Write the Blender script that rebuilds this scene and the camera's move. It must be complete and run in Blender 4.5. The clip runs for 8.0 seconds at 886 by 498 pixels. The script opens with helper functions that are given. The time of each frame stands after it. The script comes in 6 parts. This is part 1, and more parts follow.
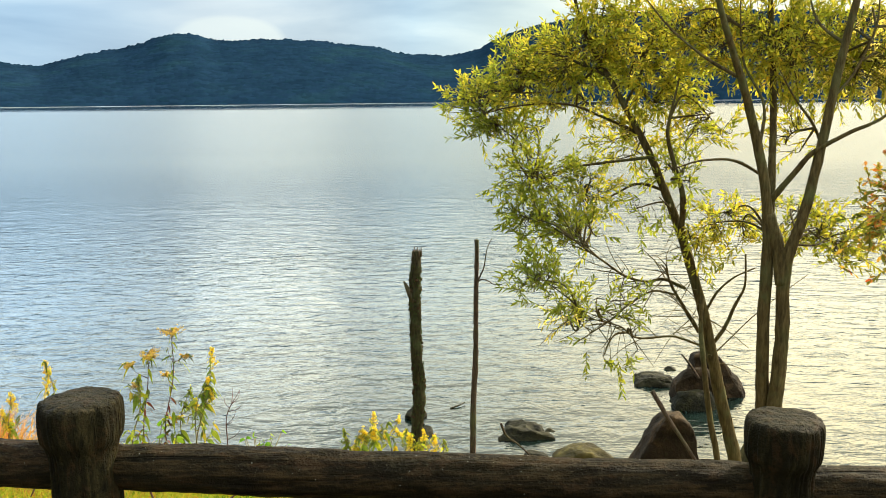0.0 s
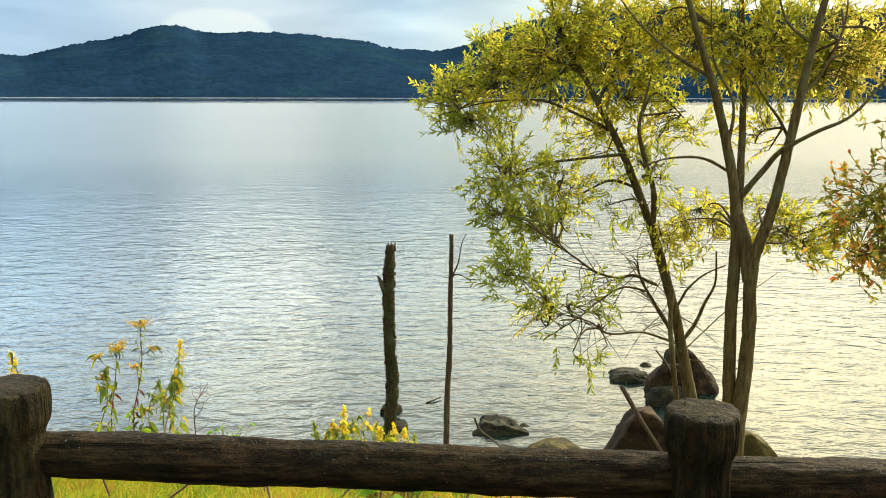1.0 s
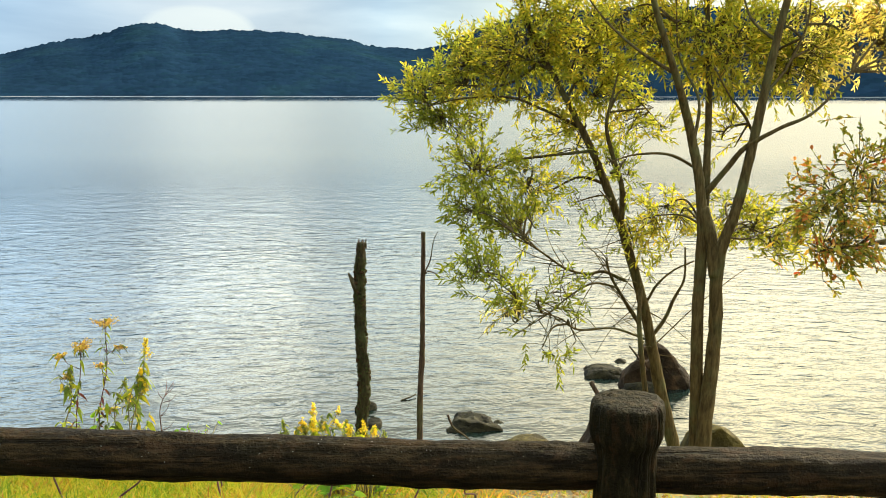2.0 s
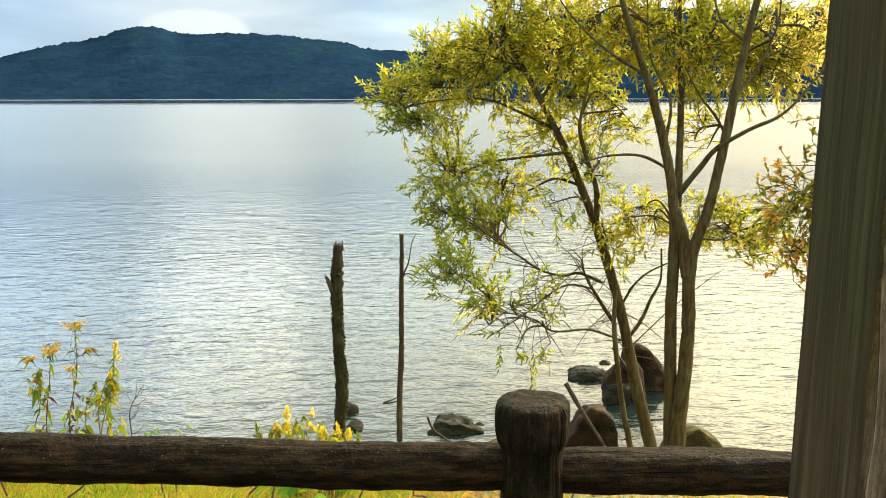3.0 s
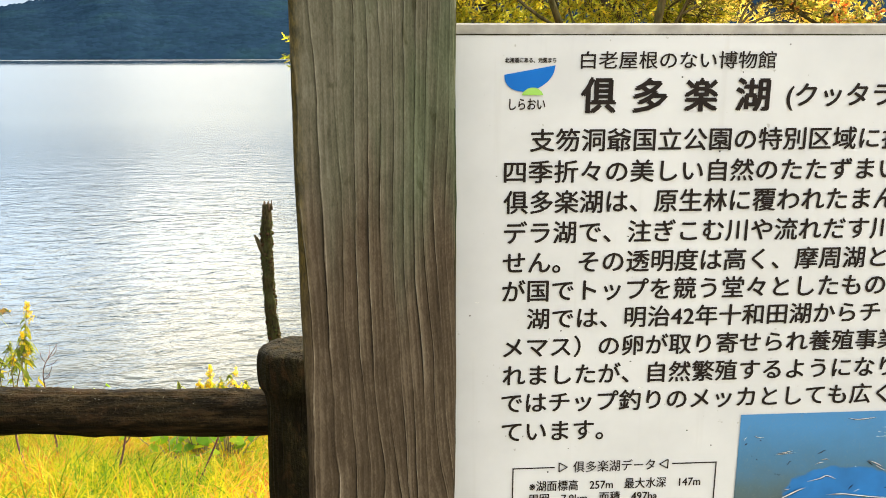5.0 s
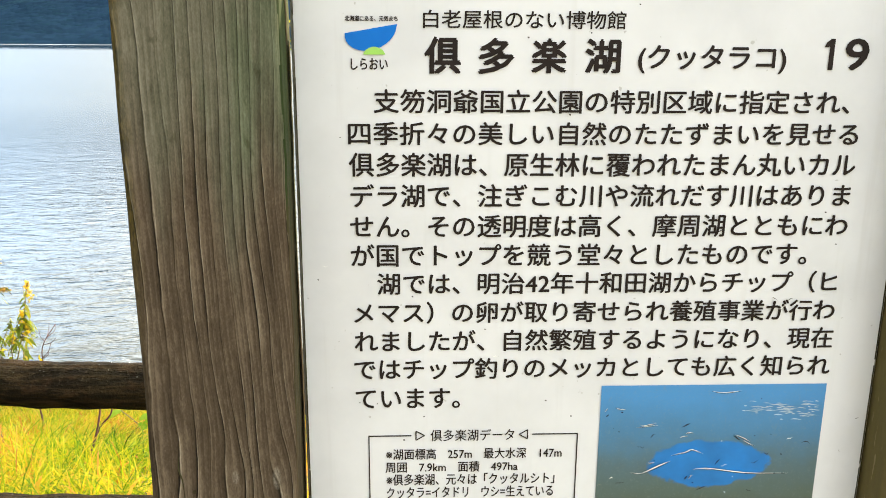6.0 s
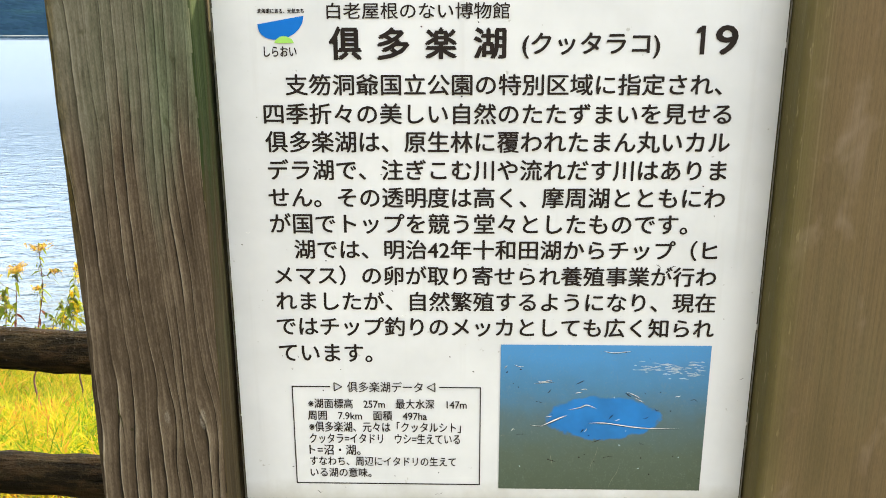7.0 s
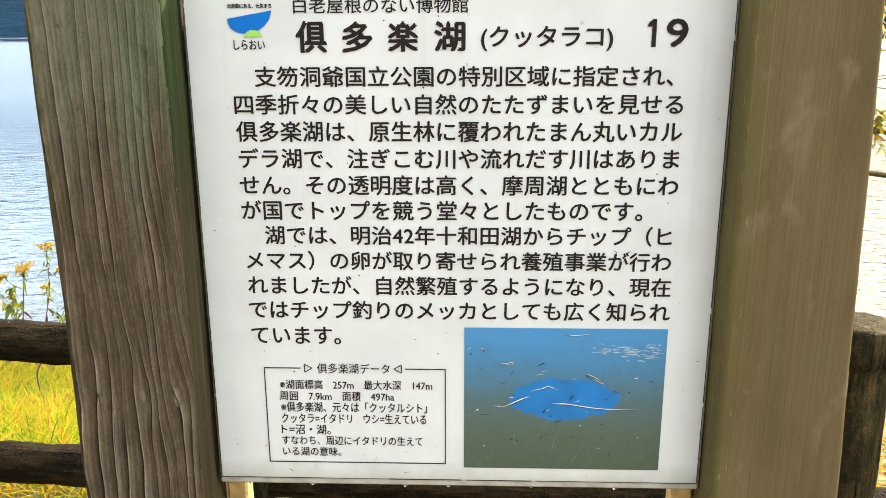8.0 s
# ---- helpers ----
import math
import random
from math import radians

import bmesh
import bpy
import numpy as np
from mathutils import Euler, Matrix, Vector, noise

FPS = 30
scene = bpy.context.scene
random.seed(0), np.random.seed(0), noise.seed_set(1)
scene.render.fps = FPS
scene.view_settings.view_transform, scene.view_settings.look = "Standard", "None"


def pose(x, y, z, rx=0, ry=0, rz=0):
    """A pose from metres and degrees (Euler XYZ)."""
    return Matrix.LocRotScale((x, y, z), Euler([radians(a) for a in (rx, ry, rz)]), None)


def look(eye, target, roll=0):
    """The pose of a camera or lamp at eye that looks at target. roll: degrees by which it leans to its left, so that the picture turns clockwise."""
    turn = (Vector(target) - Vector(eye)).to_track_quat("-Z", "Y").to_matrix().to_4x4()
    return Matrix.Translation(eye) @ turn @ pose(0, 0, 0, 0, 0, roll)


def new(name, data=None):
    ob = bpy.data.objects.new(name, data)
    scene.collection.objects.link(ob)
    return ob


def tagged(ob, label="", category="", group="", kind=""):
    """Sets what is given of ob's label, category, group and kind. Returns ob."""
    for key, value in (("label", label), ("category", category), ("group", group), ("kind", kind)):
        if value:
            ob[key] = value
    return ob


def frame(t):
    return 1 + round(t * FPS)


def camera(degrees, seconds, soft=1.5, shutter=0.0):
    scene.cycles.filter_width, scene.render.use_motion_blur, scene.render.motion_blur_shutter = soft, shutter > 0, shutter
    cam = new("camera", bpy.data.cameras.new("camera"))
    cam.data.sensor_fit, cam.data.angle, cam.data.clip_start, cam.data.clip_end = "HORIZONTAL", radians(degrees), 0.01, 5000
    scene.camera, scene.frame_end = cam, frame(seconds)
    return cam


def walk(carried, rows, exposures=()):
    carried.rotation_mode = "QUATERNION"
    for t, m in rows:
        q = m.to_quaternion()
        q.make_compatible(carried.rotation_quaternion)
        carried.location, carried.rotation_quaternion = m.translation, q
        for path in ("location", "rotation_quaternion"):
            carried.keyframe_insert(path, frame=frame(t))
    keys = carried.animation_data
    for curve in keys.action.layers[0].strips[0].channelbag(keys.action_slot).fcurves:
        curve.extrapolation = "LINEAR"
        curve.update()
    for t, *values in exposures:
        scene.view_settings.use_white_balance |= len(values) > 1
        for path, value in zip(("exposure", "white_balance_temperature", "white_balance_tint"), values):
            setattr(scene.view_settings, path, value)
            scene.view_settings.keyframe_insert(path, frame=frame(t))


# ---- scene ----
cam = camera(57.5, 8.0, soft=0.95)
PATH = [
    (0, (-0.086, -0.043, 1.511), (-0.096, 1.924, 1.151), -0.6),
    (0.5, (-0.021, -0.056, 1.511), (-0.02, 1.91, 1.148), -0.5),
    (1, (0.059, -0.069, 1.506), (0.081, 1.896, 1.135), 0.1),
    (1.5, (0.128, -0.072, 1.498), (0.178, 1.892, 1.121), 0.3),
    (3, (0.419, -0.079, 1.487), (0.489, 1.886, 1.118), -0.1),
    (3.5, (0.59, -0.091, 1.485), (0.646, 1.868, 1.089), -0.2),
    (4, (0.734, -0.138, 1.485), (0.786, 1.819, 1.073), -0.6),
    (4.5, (0.838, -0.147, 1.48), (0.938, 1.801, 1.043), -0.8),
    (5, (0.935, -0.116, 1.451), (1.06, 1.826, 0.99), -0.1),
    (5.2, (0.955, -0.108, 1.445), (1.14, 1.825, 0.968), 0.3),
    (6.3, (1.176, -0.137, 1.421), (1.208, 1.799, 0.92), 0.3),
    (6.5, (1.211, -0.157, 1.427), (1.219, 1.773, 0.905), 0.2),
    (7, (1.273, -0.216, 1.425), (1.227, 1.716, 0.908), -0.1),
    (7.5, (1.306, -0.247, 1.421), (1.248, 1.687, 0.916), 0.0),
    (8, (1.328, -0.255, 1.416), (1.26, 1.677, 0.903), -0.2),
]
EXPOSURES = [(0, 0.73, 6450, 5), (1.5, 0.75, 6480, 6), (3, 0.86, 6600, 7), (3.5, 1.04, 6780, 9), (4, 1.13, 6950, 12), (5, 1.16, 7020, 14), (6.3, 1.32, 6750, 13), (7, 1.30, 6650, 13), (8, 1.28, 6620, 13)]
walk(cam, [(t, look(eye, target, roll)) for t, eye, target, roll in PATH], EXPOSURES)

# ---- light: low sun from the side, behind a broken overcast ----
SUN_AZ, SUN_EL = 48.0, 26.0          # degrees clockwise from +y, and above the horizon
sun_to = Vector((math.sin(radians(SUN_AZ)) * math.cos(radians(SUN_EL)), math.cos(radians(SUN_AZ)) * math.cos(radians(SUN_EL)), math.sin(radians(SUN_EL))))
sun = new("sun", bpy.data.lights.new("sun", "SUN"))
sun.data.energy, sun.data.angle, sun.data.color = 5.0, radians(0.8), (1.0, 0.86, 0.66)
sun.matrix_world = look(sun_to * 50, (0, 0, 0))

world = bpy.data.worlds.new("sky")
scene.world = world
world.use_nodes = True


class Nodes:
    """Short hand for a node tree."""

    def __init__(self, tree):
        self.tree = tree
        tree.nodes.clear()

    def add(self, kind, ins=None, **props):
        n = self.tree.nodes.new(kind)
        if "operation" in props:
            n.operation = props["operation"]
        if "use_clamp" in props:
            n.use_clamp = props["use_clamp"]
        if "data_type" in props:
            n.data_type = props["data_type"]
        if "blend_type" in props:
            n.blend_type = props["blend_type"]
        if "interpolation_type" in props:
            n.interpolation_type = props["interpolation_type"]
        for k, v in (ins or {}).items():
            if isinstance(v, bpy.types.NodeSocket):
                self.tree.links.new(v, n.inputs[k])
            else:
                n.inputs[k].default_value = v
        return n

    def math(self, op, a, b=0.0, c=0.0, clamp=False):
        return self.add("ShaderNodeMath", {0: a, 1: b, 2: c}, operation=op, use_clamp=clamp).outputs[0]

    def mix(self, fac, a, b, blend="MIX"):
        return self.add("ShaderNodeMix", {0: fac, 6: a, 7: b}, data_type="RGBA", blend_type=blend).outputs[2]

    def ramp(self, fac, stops, interp="LINEAR"):
        n = self.add("ShaderNodeValToRGB", {0: fac})
        e = n.color_ramp.elements
        n.color_ramp.interpolation = interp
        while len(e) < len(stops):
            e.new(0.5)
        for el, (p, c) in zip(e, stops):
            el.position = p
            el.color = (*c, 1) if isinstance(c, tuple) else (c, c, c, 1)
        return n.outputs[0]

    def noise(self, vec, scale, detail=4.0, rough=0.55, distort=0.0):
        return self.add("ShaderNodeTexNoise", {"Vector": vec, "Scale": scale, "Detail": detail, "Roughness": rough, "Distortion": distort}).outputs[0]

    def scaled(self, vec, s, loc=(0, 0, 0)):
        return self.add("ShaderNodeMapping", {0: vec, 1: loc, 3: s}).outputs[0]

    def bump(self, height, strength, distance, normal=None):
        ins = {"Strength": strength, "Distance": distance, "Height": height}
        if normal is not None:
            ins["Normal"] = normal
        return self.add("ShaderNodeBump", ins).outputs[0]


def build_sky():
    n = Nodes(world.node_tree)
    sky = n.add("ShaderNodeTexSky")
    sky.sky_type, sky.sun_disc = "NISHITA", False
    sky.sun_elevation, sky.sun_rotation = radians(SUN_EL), radians(SUN_AZ)
    sky.air_density, sky.dust_density, sky.ozone_density = 1.0, 1.5, 1.5
    d = n.add("ShaderNodeTexCoord").outputs["Generated"]
    flat = n.scaled(d, (1.0, 1.0, 5.0), (0.35, 0.0, 0.0))
    cloud = n.noise(flat, 2.8, 6.0, 0.5, 0.4)
    fine = n.noise(flat, 5.0, 4.0, 0.5)
    shade = n.ramp(n.math("ADD", n.math("MULTIPLY", cloud, 0.75), n.math("MULTIPLY", fine, 0.25)), [(0.36, (3.75, 4.75, 6.1)), (0.52, (5.55, 6.45, 7.5)), (0.66, (8.0, 8.4, 8.7))])
    # a smooth pale cap of cloud behind the far ridge
    dx, dy, dz = n.add("ShaderNodeSeparateXYZ", {0: d}).outputs
    ca = n.math("DIVIDE", n.math("ADD", n.math("ARCTAN2", dx, dy), 0.255), 0.074)
    ce = n.math("DIVIDE", n.math("SUBTRACT", dz, 0.074), 0.030)
    cap = n.math("ADD", n.math("ADD", n.math("MULTIPLY", ca, ca), n.math("MULTIPLY", ce, ce)), n.math("MULTIPLY", fine, 0.35))
    shade = n.mix(n.ramp(cap, [(0.76, 0.72), (1.16, 0.0)]), shade, (8.3, 8.7, 8.6, 1))
    toward = n.add("ShaderNodeVectorMath", {0: d, 1: tuple(sun_to)}, operation="DOT_PRODUCT").outputs["Value"]
    near_sun = n.math("MULTIPLY", n.math("POWER", n.math("MAXIMUM", toward, 0.0), 3.0), 1.3)
    glow = n.mix(near_sun, (1.0, 1.0, 1.0, 1), (1.95, 1.70, 1.22, 1))
    up = n.math("MAXIMUM", n.add("ShaderNodeSeparateXYZ", {0: d}).outputs[2], 0.0)
    high = n.add("ShaderNodeMapRange", {0: up, 1: 0.12, 2: 0.49, 3: 0.0, 4: 1.0}, interpolation_type="SMOOTHSTEP").outputs[0]
    # the unseen upper sky is dimmed, to darken the near water's reflection
    high_dim = n.add("ShaderNodeMapRange", {0: up, 1: 0.20, 2: 0.47, 3: 1.0, 4: 0.18}, interpolation_type="SMOOTHSTEP").outputs[0]
    high = n.math("MULTIPLY", high, high_dim)
    warm = n.math("MULTIPLY", high, n.math("MAXIMUM", toward, 0.0))
    dome = n.math("MULTIPLY", n.add("ShaderNodeMapRange", {0: up, 1: 0.20, 2: 0.44, 3: 0.0, 4: 1.0}, interpolation_type="SMOOTHSTEP").outputs[0], high_dim)
    lift = n.math("ADD", 0.66, n.math("MULTIPLY", high, n.math("ADD", 0.6, n.math("MULTIPLY", n.ramp(n.math("MULTIPLY_ADD", toward, 0.5, 0.5), [(0.42, 0.0), (0.61, 1.2), (0.70, 1.0), (0.77, 0.86), (1.0, 0.85)]), 9.9))))
    # sky to the left over the lake is brightened, to lift its reflection
    west_boost = n.math("MULTIPLY", n.add("ShaderNodeMapRange", {0: dx, 1: -0.15, 2: -0.55, 3: 0.0, 4: 1.0}, interpolation_type="SMOOTHSTEP").outputs[0], n.add("ShaderNodeMapRange", {0: dy, 1: 0.2, 2: 0.7, 3: 0.0, 4: 1.0}).outputs[0])
    west_boost = n.math("MULTIPLY", west_boost, n.add("ShaderNodeMapRange", {0: up, 1: 0.24, 2: 0.42, 3: 1.0, 4: 0.0}, interpolation_type="SMOOTHSTEP").outputs[0])
    lift = n.math("MULTIPLY", lift, n.math("MULTIPLY_ADD", n.math("MULTIPLY", west_boost, high), 1.5, 1.0))
    # unseen sky behind the shore brightened and lake side dimmed, to light the board
    lift = n.math("MULTIPLY", lift, n.add("ShaderNodeMapRange", {0: dy, 1: -0.2, 2: 0.4, 3: 1.12, 4: 0.93}, interpolation_type="SMOOTHSTEP").outputs[0])
    # bluer low over the lake
    low_blue = n.math("MULTIPLY", n.add("ShaderNodeMapRange", {0: up, 1: 0.15, 2: 0.42, 3: 1.0, 4: 0.0}).outputs[0], n.add("ShaderNodeMapRange", {0: dy, 1: 0.2, 2: 0.7, 3: 0.0, 4: 1.0}).outputs[0])
    tint = n.ramp(n.math("MULTIPLY_ADD", dx, 0.5, 0.5), [(0.28, (0.80, 0.98, 1.11)), (0.36, (0.95, 1.0, 1.03)), (0.43, (0.95, 1.0, 1.03)), (0.48, (0.82, 0.98, 1.10)), (0.54, (0.93, 1.0, 1.0)), (0.62, (1.01, 1.0, 0.93))])
    shade = n.mix(low_blue, shade, n.mix(1.0, shade, tint, "MULTIPLY"))
    lit = n.mix(1.0, n.mix(1.0, shade, glow, "MULTIPLY"), n.add("ShaderNodeCombineColor", {0: n.math("MULTIPLY", lift, n.math("ADD", n.math("MULTIPLY", dome, 0.27), n.math("MULTIPLY_ADD", warm, 0.17, 1.0))), 1: lift, 2: n.math("MULTIPLY", lift, n.math("SUBTRACT", n.math("MULTIPLY_ADD", warm, -0.26, 1.04), n.math("MULTIPLY", dome, 0.56)))}).outputs[0], "MULTIPLY")
    # where the overcast is thin it is brighter
    thin = n.ramp(n.noise(n.scaled(d, (3.6, 3.6, 1.26), (1.44, 22.392, 25.452)), 1.0, 1.0, 0.5), [(0.34, 1.0), (0.48, 0.0)])
    thin = n.math("MULTIPLY", thin, n.add("ShaderNodeMapRange", {0: up, 1: 0.105, 2: 0.15, 3: 0.0, 4: 1.0}, interpolation_type="SMOOTHSTEP").outputs[0])
    lit = n.mix(1.0, lit, n.mix(thin, (1.0, 1.0, 1.0, 1), (1.62, 1.55, 1.44, 1)), "MULTIPLY")
    col = n.mix(0.86, sky.outputs[0], lit)
    bg = n.add("ShaderNodeBackground", {0: col, 1: 0.1})
    out = n.add("ShaderNodeOutputWorld")
    n.tree.links.new(bg.outputs[0], out.inputs[0])


build_sky()


# ---- materials ----
def material(name):
    m = bpy.data.materials.new(name)
    m.use_nodes = True
    return m, Nodes(m.node_tree)


def finish(m, n, ins):
    b = n.add("ShaderNodeBsdfPrincipled", ins)
    out = n.add("ShaderNodeOutputMaterial")
    n.tree.links.new(b.outputs[0], out.inputs[0])
    return m


def world_coords(n):
    return n.add("ShaderNodeNewGeometry").outputs["Position"]


def mat_plain(name, col, rough=0.6, spread=0.12, scale=30.0, bump=0.0, shine=0.5):
    m, n = material(name)
    p = world_coords(n)
    f = n.noise(p, scale, 5.0)
    dark, light = tuple(c * (1 - spread) for c in col), tuple(min(1, c * (1 + spread)) for c in col)
    c = n.ramp(f, [(0.3, dark), (0.7, light)])
    ins = {"Base Color": c, "Roughness": rough, "Specular IOR Level": shine}
    if bump:
        ins["Normal"] = n.bump(f, bump, 0.01)
    return finish(m, n, ins)


def grain_across(n, u, z):
    """Places for noise that runs with the grain."""
    def across(per_metre, slot, along):
        return n.add("ShaderNodeCombineXYZ", {0: n.math("MULTIPLY", u, per_metre), 1: slot, 2: n.math("MULTIPLY", z, along)}).outputs[0]
    return across


def mat_post_front():
    """Weathered softwood: raised growth rings, swirls round two knots, a grey-green film of algae high up, darker
    towards the ground.
    """
    m, n = material("weathered_post_wood")
    p = world_coords(n)
    x, y, z = n.add("ShaderNodeSeparateXYZ", {0: p}).outputs

    def bell(kx, kz, wide, tall):
        dx, dz = n.math("SUBTRACT", x, kx), n.math("SUBTRACT", z, kz)
        r2 = n.math("ADD", n.math("MULTIPLY", n.math("MULTIPLY", dx, dx), wide), n.math("MULTIPLY", n.math("MULTIPLY", dz, dz), tall))
        return dx, r2, n.math("EXPONENT", n.math("MULTIPLY", r2, -1.0))

    dx1, ra, bell1 = bell(0.974, 0.992, 2200.0, 260.0)
    dx2, rb, bell2 = bell(0.932, 0.994, 3200.0, 700.0)
    swirl = n.math("ADD", n.math("MULTIPLY", n.math("MULTIPLY", dx1, bell1), -0.72), n.math("MULTIPLY", n.math("MULTIPLY", dx2, bell2), -0.6))
    # the grain draws to the knots' side from above
    pull = n.math("MULTIPLY", n.add("ShaderNodeMapRange", {0: z, 1: 0.96, 2: 1.30, 3: 0.016, 4: 0.0}, interpolation_type="SMOOTHSTEP").outputs[0], n.add("ShaderNodeMapRange", {0: x, 1: 0.86, 2: 0.96, 3: 0.0, 4: -1.0}).outputs[0])
    u = n.math("ADD", n.math("ADD", x, n.math("MULTIPLY", y, 0.8)), n.math("ADD", swirl, pull))
    across = grain_across(n, u, z)
    warp = n.math("ADD", n.math("MULTIPLY", n.noise(across(7.0, 1.0, 1.8), 1.0, 2.0), 4.0), n.math("MULTIPLY", n.noise(across(30.0, 2.0, 5.0), 1.0, 3.0), 0.95))
    side = n.math("SUBTRACT", u, 1.352)
    w = n.math("ADD", n.math("ADD", n.math("MULTIPLY", u, 50.0), n.math("MULTIPLY", n.math("MULTIPLY", side, side), 170.0)), warp)
    fine = n.noise(n.scaled(p, (260.0, 260.0, 70.0)), 1.0, 3.0, 0.7)
    fibre = n.noise(across(360.0, 0.0, 8.0), 1.0, 3.0)
    mottle = n.noise(n.scaled(p, (30.0, 30.0, 11.0)), 1.0, 5.0, 0.65)
    faint = n.ramp(n.noise(across(40.0, 5.0, 4.0), 1.0, 3.0), [(0.38, 0.12), (0.62, 1.0)])
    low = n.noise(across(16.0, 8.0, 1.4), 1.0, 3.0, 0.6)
    # darkening towards the ground is painted into the colour along with the algae film
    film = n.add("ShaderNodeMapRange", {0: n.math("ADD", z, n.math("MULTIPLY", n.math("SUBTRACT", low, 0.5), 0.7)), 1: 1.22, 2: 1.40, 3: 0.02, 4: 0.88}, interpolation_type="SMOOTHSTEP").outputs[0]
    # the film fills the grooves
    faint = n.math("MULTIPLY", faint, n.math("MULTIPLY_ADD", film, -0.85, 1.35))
    saw = n.math("FRACT", n.math("ADD", w, n.math("MULTIPLY", fine, 0.05)))
    grain = n.noise(n.scaled(p, (800.0, 800.0, 330.0)), 1.0, 3.0, 0.7)
    minor = n.math("SUBTRACT", n.ramp(n.math("FRACT", n.math("ADD", n.math("MULTIPLY", w, 2.7), n.math("MULTIPLY", fibre, 0.6))), [(0.0, 0.6), (0.1, 0.85), (0.5, 0.5), (0.9, 0.25), (1.0, 0.6)]), 0.5)
    # each ring: a sharp pale ridge, a slow fall, then a dark groove
    ring = n.ramp(saw, [(0.0, 0.75), (0.04, 1.0), (0.09, 0.62), (0.35, 0.54), (0.70, 0.42), (0.89, 0.28), (0.955, 0.0), (0.985, 0.06), (1.0, 0.75)])
    line = n.math("MULTIPLY", n.math("SUBTRACT", ring, 0.47), faint)
    tone = n.math("ADD", n.math("MULTIPLY", n.math("ADD", line, n.math("MULTIPLY", minor, 0.18)), 0.82), n.math("ADD", n.math("MULTIPLY", fibre, 0.26), n.math("ADD", n.math("MULTIPLY", mottle, 0.42), n.math("ADD", n.math("MULTIPLY", fine, 0.24), n.math("MULTIPLY", n.math("SUBTRACT", grain, 0.5), 0.30)))))
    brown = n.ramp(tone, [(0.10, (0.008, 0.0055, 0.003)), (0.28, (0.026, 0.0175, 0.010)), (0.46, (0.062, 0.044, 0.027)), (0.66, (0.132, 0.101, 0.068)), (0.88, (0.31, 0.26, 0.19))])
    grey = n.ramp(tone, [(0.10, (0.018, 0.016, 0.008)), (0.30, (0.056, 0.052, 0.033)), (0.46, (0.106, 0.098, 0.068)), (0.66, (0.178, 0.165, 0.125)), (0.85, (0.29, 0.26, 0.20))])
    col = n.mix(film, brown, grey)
    # green algae, and its dark oval spots
    green = n.math("MULTIPLY", n.ramp(n.noise(n.scaled(p, (26.0, 26.0, 5.0)), 1.0, 5.0, 0.6), [(0.42, 0.22), (0.60, 0.95)]), n.math("MULTIPLY", film, n.add("ShaderNodeMapRange", {0: x, 1: 0.87, 2: 0.94, 3: 0.15, 4: 1.0}).outputs[0]))
    col = n.mix(green, col, n.mix(1.0, col, (0.68, 0.88, 0.71, 1), "MULTIPLY"))
    blot = n.math("MULTIPLY", n.ramp(n.noise(n.scaled(p, (85.0, 85.0, 34.0)), 1.0, 2.0, 0.5, 0.3), [(0.66, 0.0), (0.72, 0.7)]), film)
    col = n.mix(blot, col, n.mix(1.0, col, (0.34, 0.36, 0.20, 1), "MULTIPLY"))
    # golden moss down the outer arris
    rim = n.math("MULTIPLY", n.add("ShaderNodeMapRange", {0: n.math("ADD", x, n.math("MULTIPLY", mottle, 0.018)), 1: 0.858, 2: 0.868, 3: 0.85, 4: 0.0}).outputs[0], n.add("ShaderNodeMapRange", {0: n.math("ADD", z, n.math("MULTIPLY", low, 0.5)), 1: 1.32, 2: 1.48, 3: 0.0, 4: 1.0}).outputs[0])
    col = n.mix(rim, col, n.ramp(fine, [(0.40, (0.018, 0.016, 0.004)), (0.62, (0.088, 0.062, 0.013))]))
    for rr in (ra, rb):
        col = n.mix(n.ramp(n.math("ADD", rr, n.math("MULTIPLY", n.math("SUBTRACT", fine, 0.5), 0.03)), [(0.006, 0.45), (0.022, 0.6), (0.05, 0.0)]), col, n.ramp(grain, [(0.35, (0.06, 0.05, 0.035)), (0.65, (0.26, 0.23, 0.18))]))
    crack = n.math("MULTIPLY", n.ramp(n.noise(across(170.0, 3.0, 0.7), 1.0, 2.0), [(0.21, 1.0), (0.25, 0.0)]), 0.9)
    col = n.mix(crack, col, (0.008, 0.006, 0.004, 1))
    h = n.math("SUBTRACT", n.math("ADD", n.math("ADD", n.math("MULTIPLY", fibre, 0.12), n.math("MULTIPLY", fine, 0.14)), n.math("MULTIPLY", line, 1.1)), n.math("MULTIPLY", crack, 0.5))
    return finish(m, n, {"Base Color": col, "Roughness": 0.85, "Specular IOR Level": 0.15, "Normal": n.bump(h, 0.9, 0.0035)})


